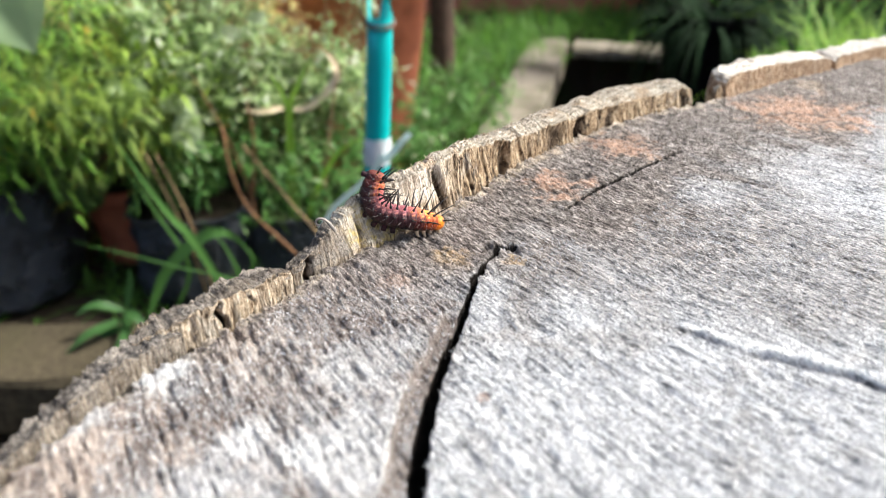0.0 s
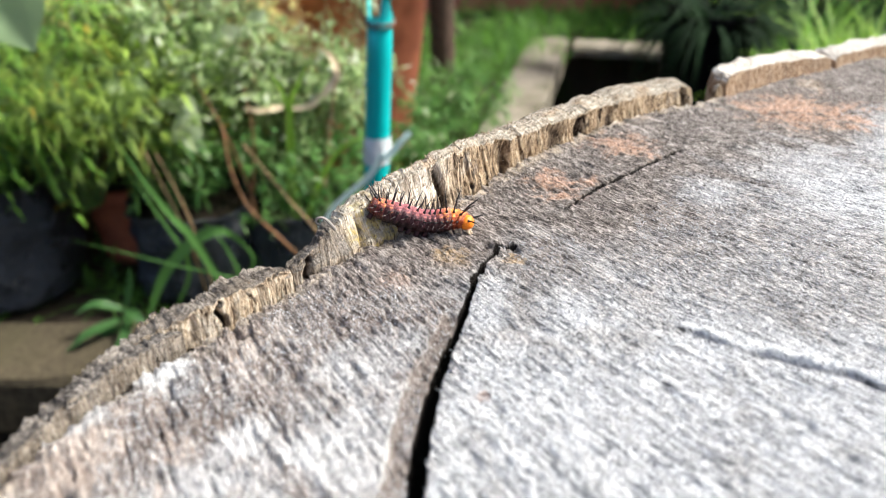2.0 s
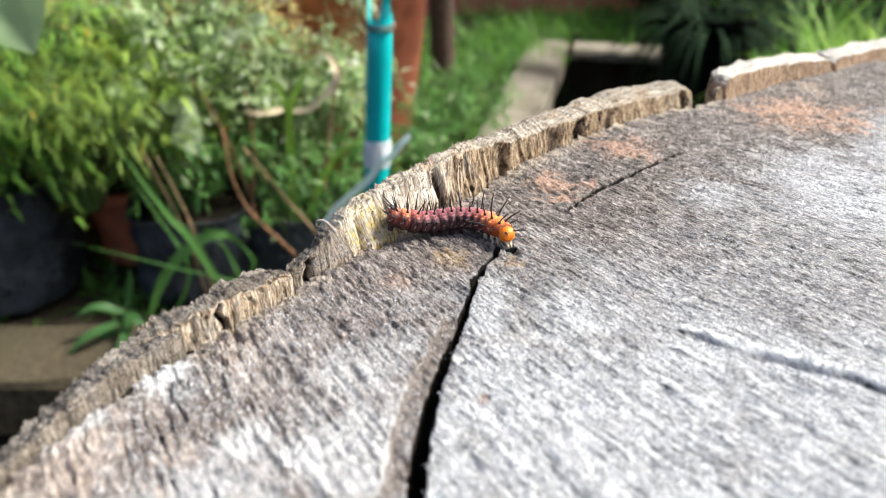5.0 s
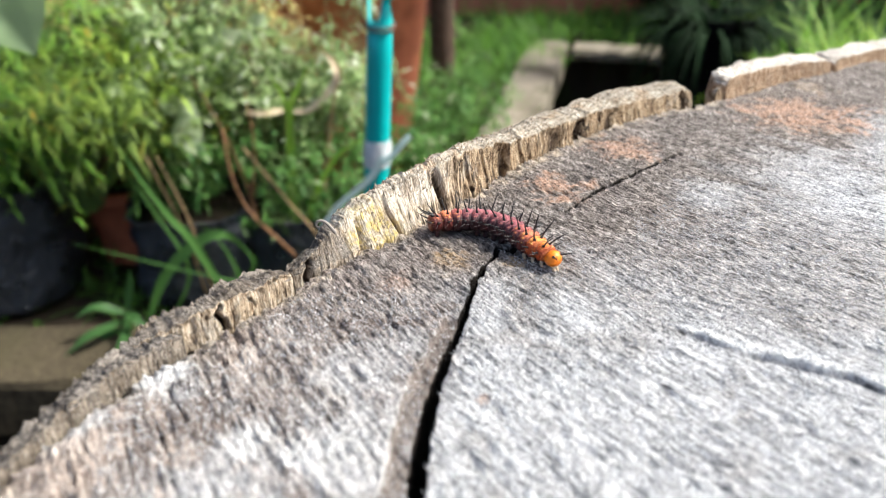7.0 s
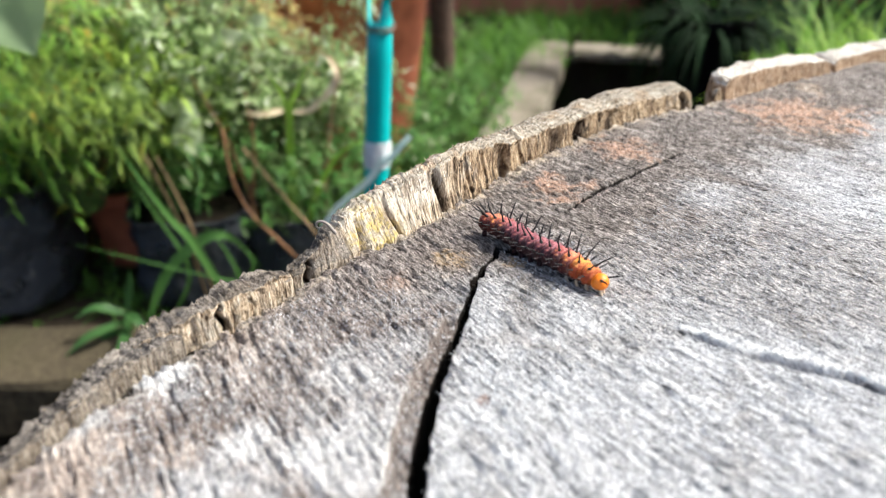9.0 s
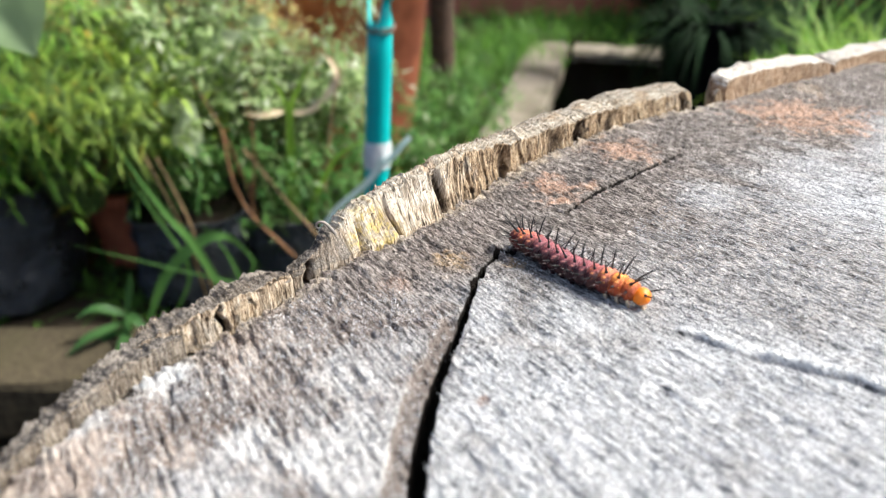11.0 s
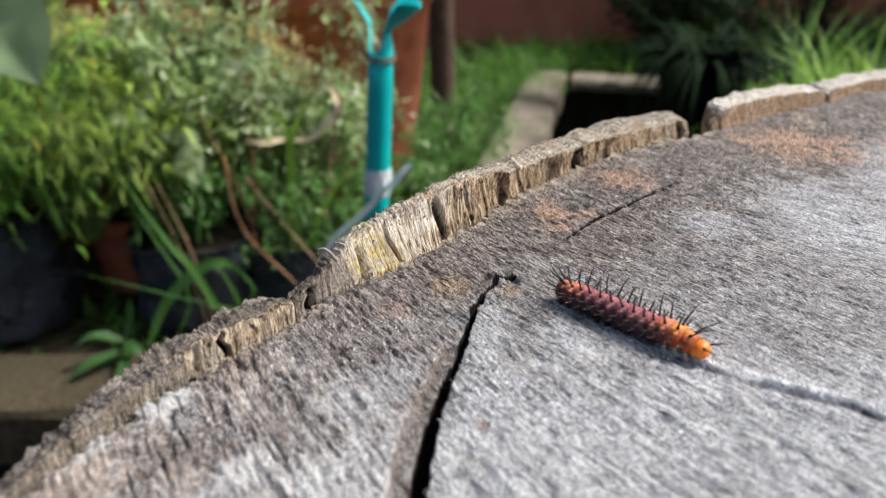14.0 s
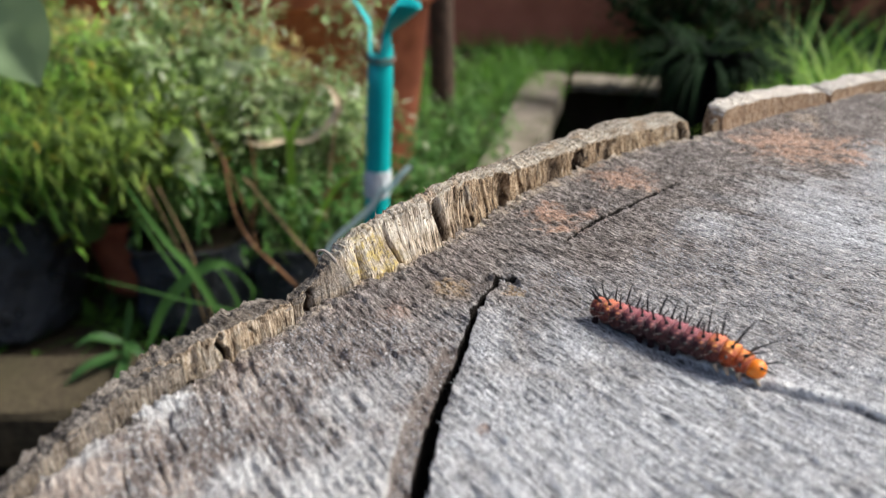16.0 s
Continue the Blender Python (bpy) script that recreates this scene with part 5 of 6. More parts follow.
# drooping bright grass and shade-painted dark plants on the far side of the stump
for k, (px, py) in enumerate(((0.90, 1.46), (1.00, 1.38), (1.09, 1.46), (0.92, 1.62), (1.06, 1.62), (1.20, 1.55))):
    blade_clump("grass_tuft", px, py, -0.01, 170, 0.36, 0.0150, 0.09, GRASSB, 3 + k, "bright green tuft of arching strap-like grass", group="grass tufts", droop=2.2, upright=3.0)
blade_clump("grass_tuft", 1.0, 2.1, -0.01, 140, 0.45, 0.014, 0.10, GRASS, 9, "dark green tuft of arching grass", group="grass tufts")
blade_clump("dark_plant", 0.615, 1.74, 0.19, 190, 0.23, 0.014, 0.07, DEEPLEAF, 6, "plant spilling over a black grow bag, deep shade painted into its leaves", "plant", droop=2.6, upright=1.3)
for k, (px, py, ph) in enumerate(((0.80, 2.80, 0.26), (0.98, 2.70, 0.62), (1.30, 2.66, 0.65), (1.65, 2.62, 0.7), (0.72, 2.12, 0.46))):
    fine_bush("dark_shrub", px, py, -0.01, ph, 0.20, 40, 24, 0.035, 0.016, DARKLEAF, POSTWOOD, 21 + k, "dark green shrub by the wall, shade painted into its leaves", "shrub", group="shrubs", low=0.15)


def single_leaf(bld, pts, width, normal, fold=0.15, seed=0, late=0.75):
    """One broad leaf: pts run from stalk to tip."""
    line = smooth_line(pts, 6)
    n = len(line)
    base = len(bld.v)
    normal = Vector(normal).normalized()
    for i, p in enumerate(line):
        u = i / (n - 1)
        d = Vector(line[min(i + 1, n - 1)] - line[max(i - 1, 0)]).normalized()
        side = d.cross(normal).normalized()
        w = width * 0.5 * max(0.03, math.sin(math.pi * min(1, 0.08 + 0.92 * u ** late)))
        for q in (-1, -0.5, 0, 0.5, 1):
            bld.v.append(Vector(p) + side * w * q + normal * (abs(q) * w * fold + 0.04 * w * math.sin(u * 17 + q * 2 + seed)))
    for i in range(n - 1):
        for s in range(4):
            q = base + 5 * i + s
            bld.f.append((q, q + 1, q + 6, q + 5))


def leafy_thing(name, x, y, z, label, category, stems, leaves, stem_mat, group=""):
    """A plant of a few stems and large leaves, each leaf a part of its own. Points are relative to its foot."""
    root = thing(name, x, y, z, label, category, group)
    for line, r0, r1 in stems:
        b = Builder()
        b.tube(smooth_line(line, 6), r0, r1, 7)
        part("stem", b.mesh("stem", stem_mat), root)
    for k, (pts, width, normal, mat) in enumerate(leaves):
        b = Builder()
        single_leaf(b, pts, width, normal, 0.45 if width > 0.045 else 0.18, k, 1.0 if width > 0.045 else 0.75)
        part("leaf", b.mesh("leaf", mat), root)
    return root


# large soft leaf close to the lens, on a stalk that rises beyond the picture's side
leafy_thing("broad_leaf_plant", -0.62, 0.66, -0.01, "tall plant with large soft pale green leaves", "plant",
            [([(0, 0, 0), (0.05, -0.01, 0.25), (0.13, -0.02, 0.45), (0.19, -0.035, 0.485), (0.2400, -0.04, 0.4860)], 0.005, 0.002)],
            [([(0.2400, -0.04, 0.4860), (0.2560, -0.04, 0.4640), (0.2690, -0.04, 0.4380), (0.2800, -0.04, 0.4110)], 0.078, (0.20, -0.85, 0.45), BIGLEAF),
             ([(0.130, -0.020, 0.450), (0.11, 0.0, 0.49), (0.08, 0.02, 0.50), (0.04, 0.03, 0.48)], 0.06, (0.1, -0.4, 0.9), BIGLEAF)], GREENSTEM)

# strap leaves arching in front of the bags
leafy_thing("strap_plant", -0.376, 0.825, -0.006, "weed with long arching strap leaves before the bags", "plant", [],
            [([(-0.02, 0, 0), (0.020, -0.005, 0.078), (0.070, -0.005, 0.128), (0.109, -0.005, 0.136), (0.141, 0.015, 0.080)], 0.0165, (-0.3, -0.8, 0.5), STRAP),
             ([(0.01, 0.01, 0.0), (0.05, 0.0, 0.085), (0.02, 0.005, 0.160), (-0.015, 0.015, 0.220)], 0.005, (0.3, -0.9, 0.3), STRAP),
             ([(0.10, 0.01, 0.0), (0.115, 0.0, 0.06), (0.10, 0.005, 0.11), (0.07, 0.01, 0.15)], 0.006, (0.3, -0.9, 0.3), STRAP)], GREENSTEM)
# low weed on the kerb
leafy_thing("kerb_weed", -0.398, 0.79, -0.008, "small weed with narrow green leaves growing on the kerb", "weed", [([(0, 0, 0), (0.002, -0.005, 0.03), (0.0, -0.01, 0.055)], 0.0016, 0.001)],
            [([(0, -0.01, 0.05), (0.02, -0.03, 0.055), (0.04, -0.04, 0.04)], 0.014, (0, -0.3, 1), WEED),
             ([(0, -0.01, 0.05), (-0.03, -0.02, 0.065), (-0.055, -0.03, 0.055)], 0.014, (0, -0.3, 1), WEED),
             ([(0, -0.01, 0.04), (-0.035, -0.045, 0.038), (-0.06, -0.06, 0.02)], 0.015, (0, -0.3, 1), WEED),
             ([(0, -0.01, 0.04), (0.01, -0.05, 0.035), (0.0, -0.085, 0.02)], 0.014, (0, -0.3, 1), WEED),
             ([(0, -0.01, 0.05), (0.01, -0.005, 0.085), (0.015, -0.005, 0.11)], 0.010, (0, -1, 0.2), WEED),
             ([(0, -0.01, 0.03), (-0.055, -0.03, 0.015), (-0.085, -0.05, 0.012)], 0.013, (0, -0.3, 1), WEED)], GREENSTEM, "weeds")
# dry bent stems and curled leaf, pale leaves
leafy_thing("dry_stalk", -0.195, 0.84, 0.0, "bent brown dry stalk leaning over the bags", "plant",
            [([(0.040, 0.0, 0.0), (0.018, 0, 0.070), (-0.0125, 0.0, 0.111), (-0.053, 0.02, 0.144), (-0.073, 0.03, 0.190), (-0.080, 0.04, 0.250)], 0.0026, 0.0018)], [], BROWNSTEM, "dry stalks")
leafy_thing("dry_stalk", -0.160, 0.84, 0.0, "straight straw-coloured dry stalk", "plant",
            [([(0.030, 0, 0.0), (0.004, 0.0, 0.110), (-0.035, 0.02, 0.155), (-0.092, 0.04, 0.225)], 0.0022, 0.0015)], [], STRAW, "dry stalks")
leafy_thing("dry_stalk", -0.335, 0.85, 0.0, "pair of straw-coloured dry stalks", "plant",
            [([(0.02, 0, 0.0), (0.002, 0.0, 0.12), (-0.035, 0.01, 0.225)], 0.0022, 0.0014), ([(0.03, 0, 0.0), (0.012, 0.0, 0.13), (-0.02, 0.01, 0.22)], 0.002, 0.0012)], [], STRAW, "dry stalks")
leafy_thing("dry_stalk", -0.160, 0.93, 0.0, "thin tan stalk bent over at the top", "plant",
            [([(0.0, 0, 0.0), (-0.001, 0, 0.151), (0.010, 0, 0.224), (0.0205, 0, 0.277), (0.0284, 0.005, 0.307), (0.012, 0.01, 0.327), (-0.045, 0.02, 0.328)], 0.0022, 0.0012)], [], STRAW, "dry stalks")
leafy_thing("dry_stalk", -0.265, 0.90, 0.0, "thin forked brown twig among the leaves", "plant",
            [([(0.03, 0, 0.0), (0.01, 0, 0.14), (-0.012, 0, 0.23), (-0.050, 0.01, 0.31)], 0.0018, 0.0010), ([(0.01, 0, 0.14), (0.022, 0, 0.22), (0.016, 0.01, 0.29)], 0.0014, 0.0008)], [], BROWNSTEM, "dry stalks")
leafy_thing("pale_leaf_weed", -0.362, 0.90, 0.012, "weed with pale silvery green leaves before the shrubs", "weed",
            [([(0, 0, 0), (0.01, -0.01, 0.14), (0.03, 0, 0.25)], 0.002, 0.001), ([(0, 0, 0), (-0.02, -0.005, 0.15), (-0.03, 0, 0.275)], 0.002, 0.001)],
            [([(0.03, 0, 0.25), (0.042, -0.01, 0.262), (0.060, -0.02, 0.258)], 0.030, (0.0, -0.7, 0.7), PALE),
             ([(0.03, 0, 0.25), (0.048, -0.01, 0.236), (0.062, -0.02, 0.222)], 0.024, (-0.1, -0.7, 0.7), PALE),
             ([(0.03, 0, 0.25), (0.018, -0.01, 0.262), (0.008, -0.015, 0.270)], 0.018, (0.1, -0.7, 0.7), PALE),
             ([(-0.03, 0, 0.275), (-0.015, -0.01, 0.286), (0.004, -0.015, 0.280)], 0.024, (0.1, -0.7, 0.7), SILVER),
             ([(-0.03, 0, 0.275), (-0.045, -0.01, 0.283), (-0.060, -0.015, 0.275)], 0.020, (0.1, -0.7, 0.7), SILVER)], GREENSTEM, "weeds")
leafy_thing("dry_leaf", -0.205, 0.945, -0.005, "curled tan dead leaf caught on a dry twig", "leaf",
            [([(0.0, 0.01, 0.0), (-0.01, 0.01, 0.12), (-0.004, 0.0, 0.258)], 0.002, 0.0012)],
            [([(-0.004, 0, 0.258), (0.030, -0.01, 0.262), (0.066, -0.005, 0.296), (0.064, 0.0, 0.318), (0.050, 0.01, 0.332)], 0.012, (0.3, -0.5, 0.8), DRY),
             ([(-0.004, 0, 0.258), (-0.035, -0.01, 0.256), (-0.060, -0.005, 0.258)], 0.012, (0.3, -0.5, 0.8), DRY)], STRAW)
leafy_thing("grass_sprig", -0.200, 0.91, 0.0, "sprig of bright green grass blades", "grass", [],
            [([(0, 0, 0), (-0.004, 0, 0.15), (0.002, 0, 0.264), (-0.020, 0.005, 0.315)], 0.009, (0.2, -0.8, 0.5), GRASSB),
             ([(0, 0, 0), (0.002, 0, 0.18), (0.005, 0, 0.262), (0.021, 0, 0.297), (0.036, 0.005, 0.328)], 0.010, (0.2, -0.8, 0.5), GRASSB),
             ([(0, 0, 0), (0.02, 0, 0.12), (0.06, 0, 0.20), (0.11, 0.005, 0.23)], 0.008, (0.2, -0.8, 0.5), GRASSB)], GREENSTEM)
leafy_thing("grass_sprig", -0.245, 0.80, -0.004, "long green grass blades crossing before the bags", "grass", [],
            [([(0, 0, 0), (-0.03, 0, 0.063), (-0.0606, 0, 0.136), (-0.083, 0, 0.170), (-0.110, 0, 0.221), (-0.130, 0.0, 0.269)], 0.0095, (0.3, -0.8, 0.5), STRAP),
             ([(0.03, 0, 0), (0.0, 0, 0.07), (-0.09, 0, 0.100), (-0.21, 0.0, 0.135)], 0.0038, (0.3, -0.8, 0.5), STRAP),
             ([(-0.03, 0, 0), (-0.01, 0, 0.06), (0.01, 0, 0.105), (0.0, 0.0, 0.13)], 0.006, (0.3, -0.8, 0.5), STRAP)], GREENSTEM)


def hanging_spray(x, y, z, seed, label):
    """Thin stems that arch over and hang, set with narrow leaves in pairs."""
    rn = random.Random(seed)
    root = thing("hanging_plant", x, y, z, label, "plant", "hanging plants")
    wood, green = Builder(), Builder()
    for k in range(7):
        w = rn.uniform(-0.06, 0.06)
        d = rn.uniform(0.04, 0.14)
        line = smooth_line([(0, 0, 0), (w * 0.5, -0.02, 0.10), (w, -0.04, 0.15), (w * 1.4, -0.06, 0.12), (w * 1.6 + 0.01, -0.07, 0.15 - d)], 6)
        wood.tube(line, 0.0016, 0.0006, 5)
        for p in line[6:]:
            for side in (-1, 1):
                green.leaf(p, (side * rn.uniform(0.6, 1), rn.uniform(-0.6, 0.2), rn.uniform(-0.9, 0.1)), rn.uniform(0.018, 0.034), rn.uniform(0.004, 0.007), 0.7, 0.3, 3)
    part("branch_work", wood.mesh("branch_work", GREENSTEM), root)
    part("foliage", green.mesh("foliage", FEATHER), root)


for k, (px, py, pz) in enumerate(((-0.515, 0.91, 0.12), (-0.60, 0.92, 0.14))):
    hanging_spray(px, py, pz, 300 + k, "bright green shoots hanging over the front of a grow bag")
leafy_thing("pale_leaf_weed", -0.35, 0.885, 0.0, "weed with broad pale variegated leaves", "weed",
            [([(0, 0, 0), (-0.01, -0.005, 0.13), (0.01, 0, 0.24)], 0.002, 0.001), ([(0, 0, 0), (-0.03, -0.005, 0.13), (-0.05, 0, 0.245)], 0.002, 0.001)],
            [([(0.01, 0, 0.24), (0.035, -0.01, 0.232), (0.060, -0.02, 0.210)], 0.026, (-0.2, -0.5, 0.8), PALE),
             ([(0.01, 0, 0.24), (0.03, -0.01, 0.262), (0.052, -0.01, 0.268)], 0.020, (0.1, -0.5, 0.8), PALE),
             ([(-0.05, 0, 0.245), (-0.020, -0.01, 0.262), (0.005, -0.02, 0.255)], 0.013, (0.1, -0.5, 0.8), BIGLEAF),
             ([(-0.05, 0, 0.245), (-0.075, -0.01, 0.262), (-0.09, -0.02, 0.25)], 0.010, (0.2, -0.5, 0.8), BIGLEAF)], GREENSTEM, "weeds")
leafy_thing("pale_leaf_weed", -0.26, 1.0, 0.0, "weed with a broad pale leaf above the shrubs", "weed",
            [([(0, 0, 0), (-0.01, -0.01, 0.2), (0.0, 0, 0.335)], 0.002, 0.001)],
            [([(0.0, 0, 0.335), (0.018, -0.01, 0.355), (0.032, -0.02, 0.352)], 0.034, (0.1, -0.6, 0.7), PALE),
             ([(0.0, 0, 0.335), (-0.03, -0.01, 0.340), (-0.05, -0.02, 0.325)], 0.022, (0.1, -0.6, 0.7), PALE)], GREENSTEM, "weeds")


# ---------------------------------------------------------------- the caterpillar
def spine_mesh(length, name, lean=0.06, seed=5):
    """A stiff black spine: a swollen foot, a thin, slightly kinked shaft and a few side hairs."""
    b = Builder()
    b.tube([(0, 0, -0.0006), (0, 0, 0.0002), (0, 0, 0.0006)], 0.00058, 0.00026, 8)
    rnd = random.Random(seed)
    kink = rnd.uniform(-0.05, 0.05) * length
    b.tube([(0, 0, -0.0004), (kink * 0.3, 0, length * 0.35), (kink + lean * length * 0.4, kink * 0.5, length * 0.7), (lean * length, 0, length)], 0.00027, 0.00007, 6)
    for k in range(8):
        z = length * (0.22 + 0.09 * k)
        w = rnd.uniform(0, 6.28)
        b.tube([(0, 0, z), (0.00065 * math.cos(w), 0.00065 * math.sin(w), z + 0.0006)], 0.00005, 0.00002, 3, False)
    return b.mesh(name, SPINE)


def segment_mesh(name, length, radius, mat, seed):
    """One body ring: swollen in the middle, creased at both ends, flatter below."""
    v, f, sides = [], [], 28
    us = np.linspace(-1, 1, 13)
    for u in us:
        swell = (1 - 0.15 * abs(u) ** 2.2) * math.sqrt(max(0.0, 1 - (abs(u) ** 8) * 0.45))
        for s in range(sides):
            w = 2 * math.pi * s / sides
            cz, cy = math.cos(w), math.sin(w)
            wart = 1 + 0.09 * max(0, math.cos(6 * w + 0.4)) ** 2 * math.exp(-(u / 0.40) ** 2) - 0.05 * math.exp(-((u - 0.42) / 0.12) ** 2)
            r = radius * swell * wart * (1 + 0.10 * noise.noise((u * 3, cz * 3 + seed, cy * 3)))
            v.append((u * length * 0.5, r * cy * 1.02, r * cz * (0.95 if cz > 0 else 0.84)))
    n = len(us)
    for k in range(n - 1):
        for s in range(sides):
            f.append((k * sides + s, k * sides + (s + 1) % sides, (k + 1) * sides + (s + 1) % sides, (k + 1) * sides + s))
    f += [tuple(reversed(range(sides))), tuple((n - 1) * sides + s for s in range(sides))]
    return mesh(name, v, f, mat)


def round_mesh(name, lx, ly, lz, mat):
    bm = bmesh.new()
    bmesh.ops.create_uvsphere(bm, u_segments=24, v_segments=16, radius=1.0)
    bmesh.ops.scale(bm, vec=(lx, ly, lz), verts=bm.verts)
    for q in bm.verts:
        if q.co.z < 0:
            q.co.x += 0.15 * q.co.z
        q.co.y *= 1 - 0.12 * max(0, q.co.z / lz) * (1 if abs(q.co.y) < ly * 0.25 else 0)
    return bm_mesh(name, bm, mat)


RINGS = 13
BODY_R = 0.0036


def build_caterpillar():
    root = thing("caterpillar", 0.0, 0.19, TOP, "spiny maroon caterpillar with orange ends crawling over the stump", "caterpillar")
    spine_s, spine_l = spine_mesh(0.0034, "spine"), spine_mesh(0.0068, "spine", 0.10)
    uprights = [spine_mesh(q, "spine", 0.05, 6 + n) for n, q in enumerate((0.0036, 0.0042, 0.0048, 0.0056))]
    spine_m = uprights[1]
    bristle = Builder()
    bristle.tube([(0, 0, 0), (-0.0003, 0.0002, 0.0014), (-0.0010, 0.0004, 0.0026)], 0.00005, 0.00002, 5)
    bristle = bristle.mesh("bristle", LINE)
    leg = Builder()
    leg.tube([(0, 0, 0.0006), (0.0002, 0, -0.0009), (0.0006, 0, -0.0014), (0.0011, 0, -0.0019)], 0.00062, 0.00025, 8)
    leg = leg.mesh("true_leg", LEG)
    pro = Builder()
    pro.tube([(0, 0, 0.0005), (0, 0, -0.0004), (0, 0, -0.0010), (0, 0, -0.0016)], 0.00075, 0.00080, 10)
    pro = pro.mesh("proleg", SKIN_MID)
    rings = []
    head = part("head", round_mesh("head", 0.0022, 0.0023, 0.0023, HEAD), root, None, "glossy orange head")
    rings.append(head)
    for side in (-1, 1):
        part("head_spine", spine_m, head, pose(0.0004, side * 0.0011, 0.0016, side * -28, 42, 0), "black branched spine")
        part("mouthpart", leg, head, pose(0.0012, side * 0.0005, -0.0012, 0, -30, 0))
    for k in range(RINGS):
        big = BODY_R * (0.76 if k == 0 else 0.89 if k == 1 else 0.80 if k == RINGS - 1 else 0.92 if k == RINGS - 2 else 1.0)
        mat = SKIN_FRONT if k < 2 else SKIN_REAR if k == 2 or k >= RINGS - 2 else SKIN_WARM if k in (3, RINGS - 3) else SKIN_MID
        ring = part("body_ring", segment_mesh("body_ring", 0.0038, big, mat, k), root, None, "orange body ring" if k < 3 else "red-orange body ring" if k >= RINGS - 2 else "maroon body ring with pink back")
        rings.append(ring)
        rnd = random.Random(100 + k)
        for side in (-1, 1):
            up = spine_l if k in (0, 1) else rnd.choice(uprights)
            tip = 34 if k == 0 else 12 if k == 1 else -14 if k == RINGS - 2 else -34 if k == RINGS - 1 else rnd.uniform(-14, 9)
            part("spine", up, ring, pose(0.0002, side * big * 0.36, big * 0.86, side * -(19 + rnd.uniform(-9, 9)), tip, 0))
            part("spine", spine_s, ring, pose(0.0, side * big * 0.90, big * 0.30, side * -(66 + rnd.uniform(-6, 6)), tip * 0.5 + rnd.uniform(-10, 10), 0))
            part("bristle", bristle, ring, pose(-0.0003, side * big * 0.97, big * 0.10, side * -(82 + rnd.uniform(-14, 14)), rnd.uniform(-60, -20), 0), "pale side bristle")
            if k < 3:
                part("true_leg", leg, ring, pose(0.0004, side * big * 0.45, -big * 0.68, side * 14, 0, 0), "pale jointed leg")
            elif k in (5, 6, 7, 8, RINGS - 1):
                part("proleg", pro, ring, pose(0.0, side * big * 0.46, -big * 0.70, side * 10, 0, 0), "stubby maroon proleg")
    for side, high in ((-1, 0.2), (1, 0.2), (-0.45, 0.75), (0.45, 0.75)):
        part("spine", spine_m, rings[-1], pose(-0.0012, side * BODY_R * 0.45, BODY_R * high, side * -30, -62, 0))
    return root, rings


caterpillar, RING_OBS = build_caterpillar()

# the way it crawls: down from the torn rim and out over the cut face (height of the body's axis)
TRAIL = [(-0.0182, 0.1905, 0.4680), (-0.0200, 0.1890, 0.4620), (-0.0182, 0.1874, 0.4580), (-0.0100, 0.1870, 0.4552), (-0.0036, 0.1893, 0.4533),
         (0.0040, 0.1915, 0.4533), (0.0110, 0.1900, 0.4540), (0.0180, 0.1838, 0.4540), (0.0258, 0.1725, 0.4540), (0.0382, 0.1575, 0.4540),
         (0.0506, 0.1461, 0.4540), (0.0670, 0.1320, 0.4540), (0.0800, 0.1210, 0.4540)]
# seconds; how far along the trail its tail and its head are, in millimetres; how far the head swings to its right
CRAWL = [(0.0, 1.9, 29.1, 0), (0.3, 2.7, 30.5, 3), (0.6, 3.3, 29.6, 5.5), (0.9, 6.1, 31.7, 6.5), (1.2, 8.4, 33.1, 8), (1.5, 9.4, 33.6, 8),
         (1.8, 9.8, 35.9, 8), (2.1, 11.0, 39.6, 0.5), (2.4, 11.4, 41.5, 3.5), (2.7, 11.4, 42.4, 4.5), (3.0, 11.5, 38.0, 2.5), (3.3, 11.8, 40.4, 0),
         (3.6, 12.2, 42.6, -1), (3.9, 12.5, 44.7, 3.2), (4.2, 12.9, 46.0, 3.5), (5.2, 17.0, 55.0, 1), (6.3, 22.0, 65.0, 0), (6.5, 24.2, 65.6, 0),
         (7.0, 28.7, 70.9, 0.5), (7.5, 32.3, 75.2, -3), (8.0, 36.0, 75.6, 1), (8.5, 41.1, 81.0, 3), (9.0, 44.6, 86.2, 0.5), (9.3, 46.0, 87.5, 0),
         (10.3, 52.5, 93.5, 0), (11.3, 58.9, 98.5, -1), (11.5, 59.8, 100.1, -4), (12.0, 62.2, 101.9, 1.5), (12.5, 65.2, 104.3, 0), (13.0, 68.5, 106.5, 1.5),
         (13.5, 71.8, 110.4, 1), (14.0, 75.2, 112.9, 1), (14.5, 77.4, 114.6, 1.5), (15.0, 79.8, 118.0, 0), (15.5, 83.0, 120.9, 0), (16.0, 86.0, 124.4, 0)]


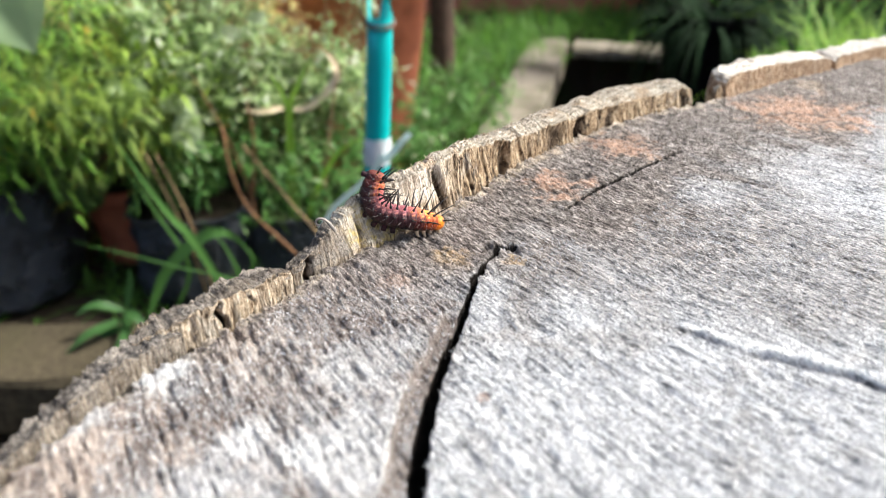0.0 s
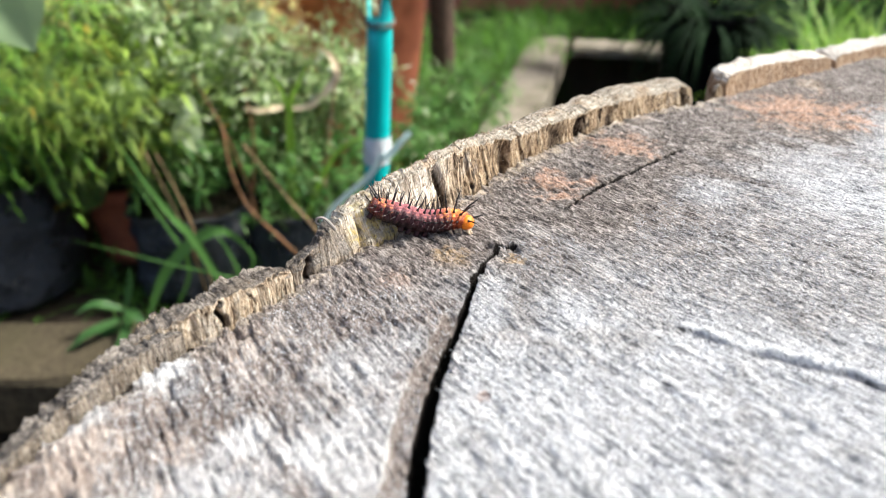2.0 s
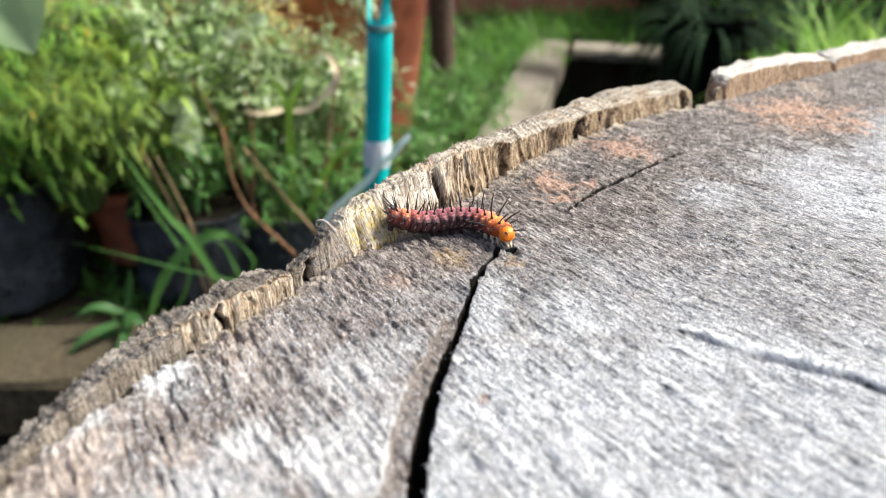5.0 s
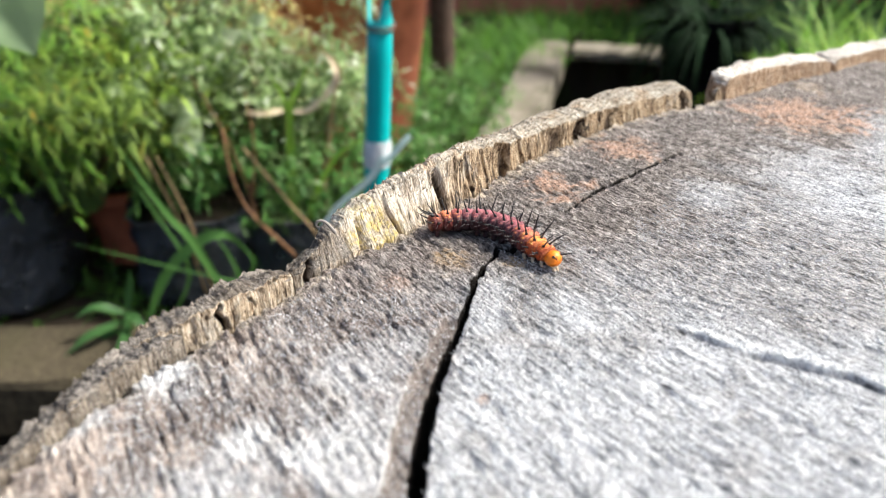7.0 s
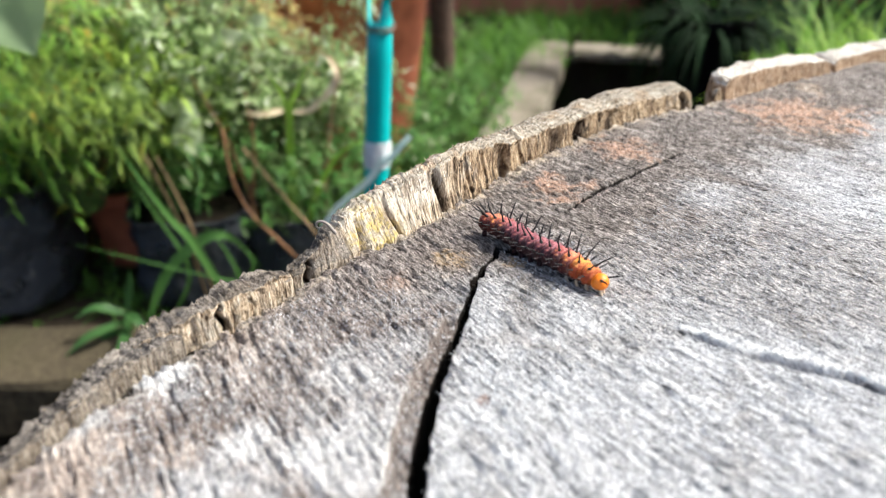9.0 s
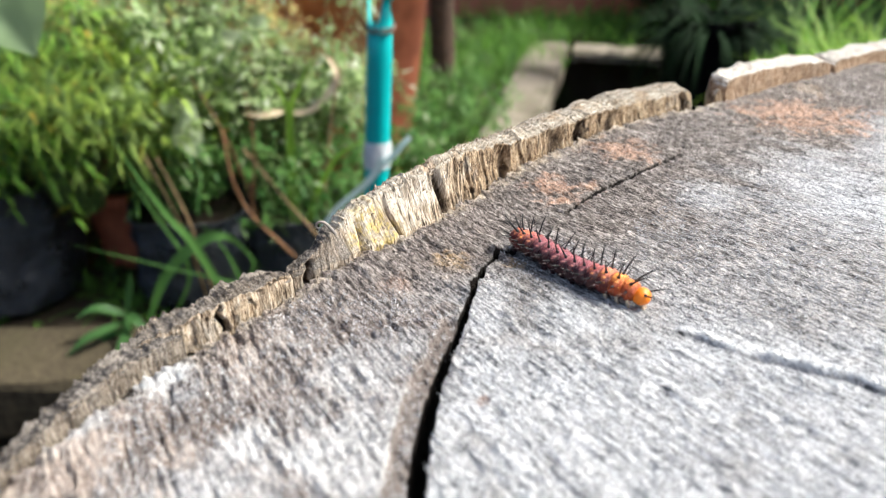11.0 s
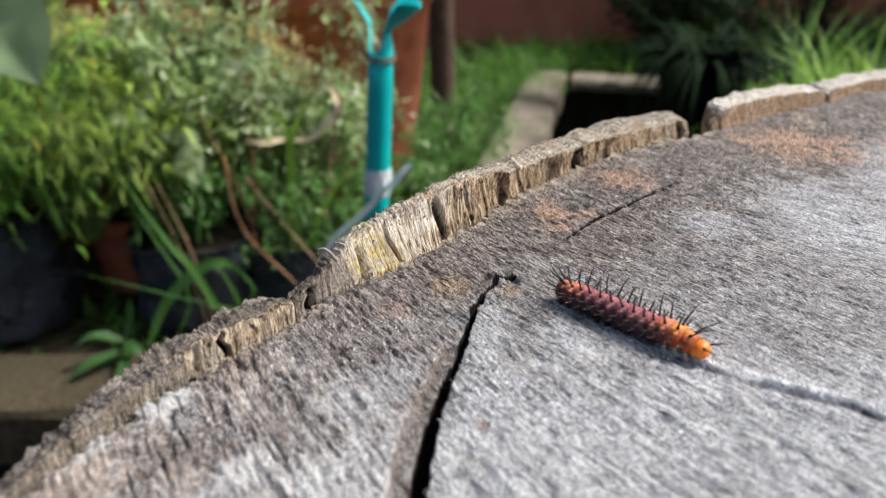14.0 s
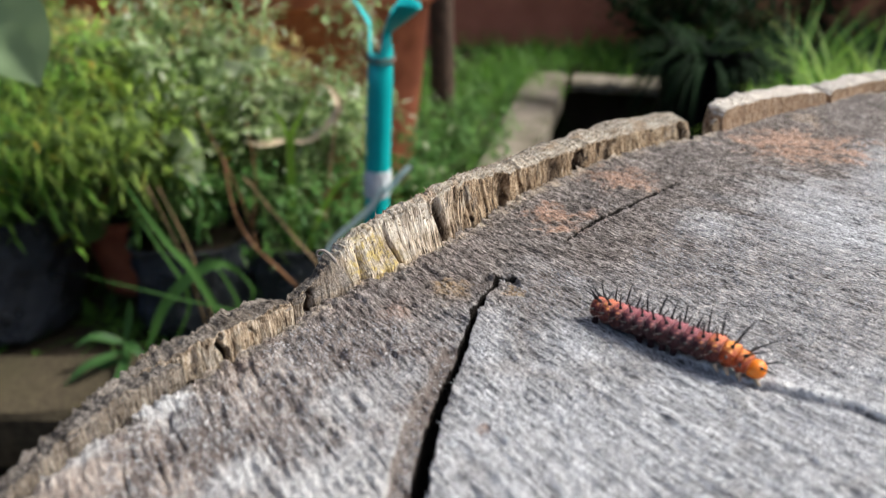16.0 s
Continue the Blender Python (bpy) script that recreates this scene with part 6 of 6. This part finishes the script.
def motions():
    line = smooth_line(TRAIL, 40)
    run = np.r_[0, np.cumsum(np.linalg.norm(np.diff(line, axis=0), axis=1))]
    keys = np.array(CRAWL)

    def spot(s):
        return np.array([np.interp(s, run, line[:, k]) for k in range(3)])

    def body(t):
        tail, head, swing = (np.interp(t, keys[:, 0], keys[:, k]) * 0.001 for k in (1, 2, 3))
        pts = []
        for k in range(RINGS + 1):
            u = k / RINGS
            p = spot(head + (tail - head) * u)
            d = spot(head + (tail - head) * u + 0.001) - spot(head + (tail - head) * u - 0.001)
            right = np.array([d[1], -d[0], 0])
            right = right / (np.linalg.norm(right) + 1e-9)
            p = p + right * swing * max(0, 1 - u / 0.45) ** 1.5
            p[2] += 0.0010 * math.exp(-((u - 0.20) / 0.10) ** 2) * min(max((t - 13) / 2, 0), 1) - 0.0006 * math.exp(-(u / 0.06) ** 2)
            p[2] += 0.00045 * math.sin(2 * math.pi * (u * 1.3 + t * 1.1)) * math.sin(math.pi * u)
            pts.append(Vector(p))
        ways = [(pts[max(k - 1, 0)] - pts[min(k + 1, RINGS)]).normalized() for k in range(RINGS + 1)]
        ways[0] = (ways[0] + Vector((0, 0, -0.35))).normalized()
        ups, middle = [None] * (RINGS + 1), RINGS // 2 - 1
        ups[middle] = (Vector((0, 0, 1)) - ways[middle] * ways[middle].z).normalized()
        for order in (range(middle - 1, -1, -1), range(middle + 1, RINGS + 1)):
            last = ups[middle]
            for k in order:
                last = (last - ways[k] * last.dot(ways[k])).normalized()
                ups[k] = last
        poses = []
        for k in range(RINGS + 1):
            m = Matrix((ways[k], ups[k].cross(ways[k]), ups[k])).transposed().to_4x4()
            m.translation = pts[k]
            poses.append(m)
        return poses

    times = [round(0.25 * k, 3) for k in range(65)]
    carried, rows = [], [[] for _ in RING_OBS]
    for t in times:
        poses = body(t)
        m = poses[len(poses) // 2]
        heading = math.degrees(math.atan2(m[1][0], m[0][0]))
        base = pose(m.translation.x, m.translation.y, TOP, 0, 0, heading)
        carried.append((t, base))
        for k, q in enumerate(poses):
            rows[k].append((t, base.inverted() @ q))
    walk(caterpillar, carried)
    for ob, r in zip(RING_OBS, rows):
        walk(ob, r)


motions()
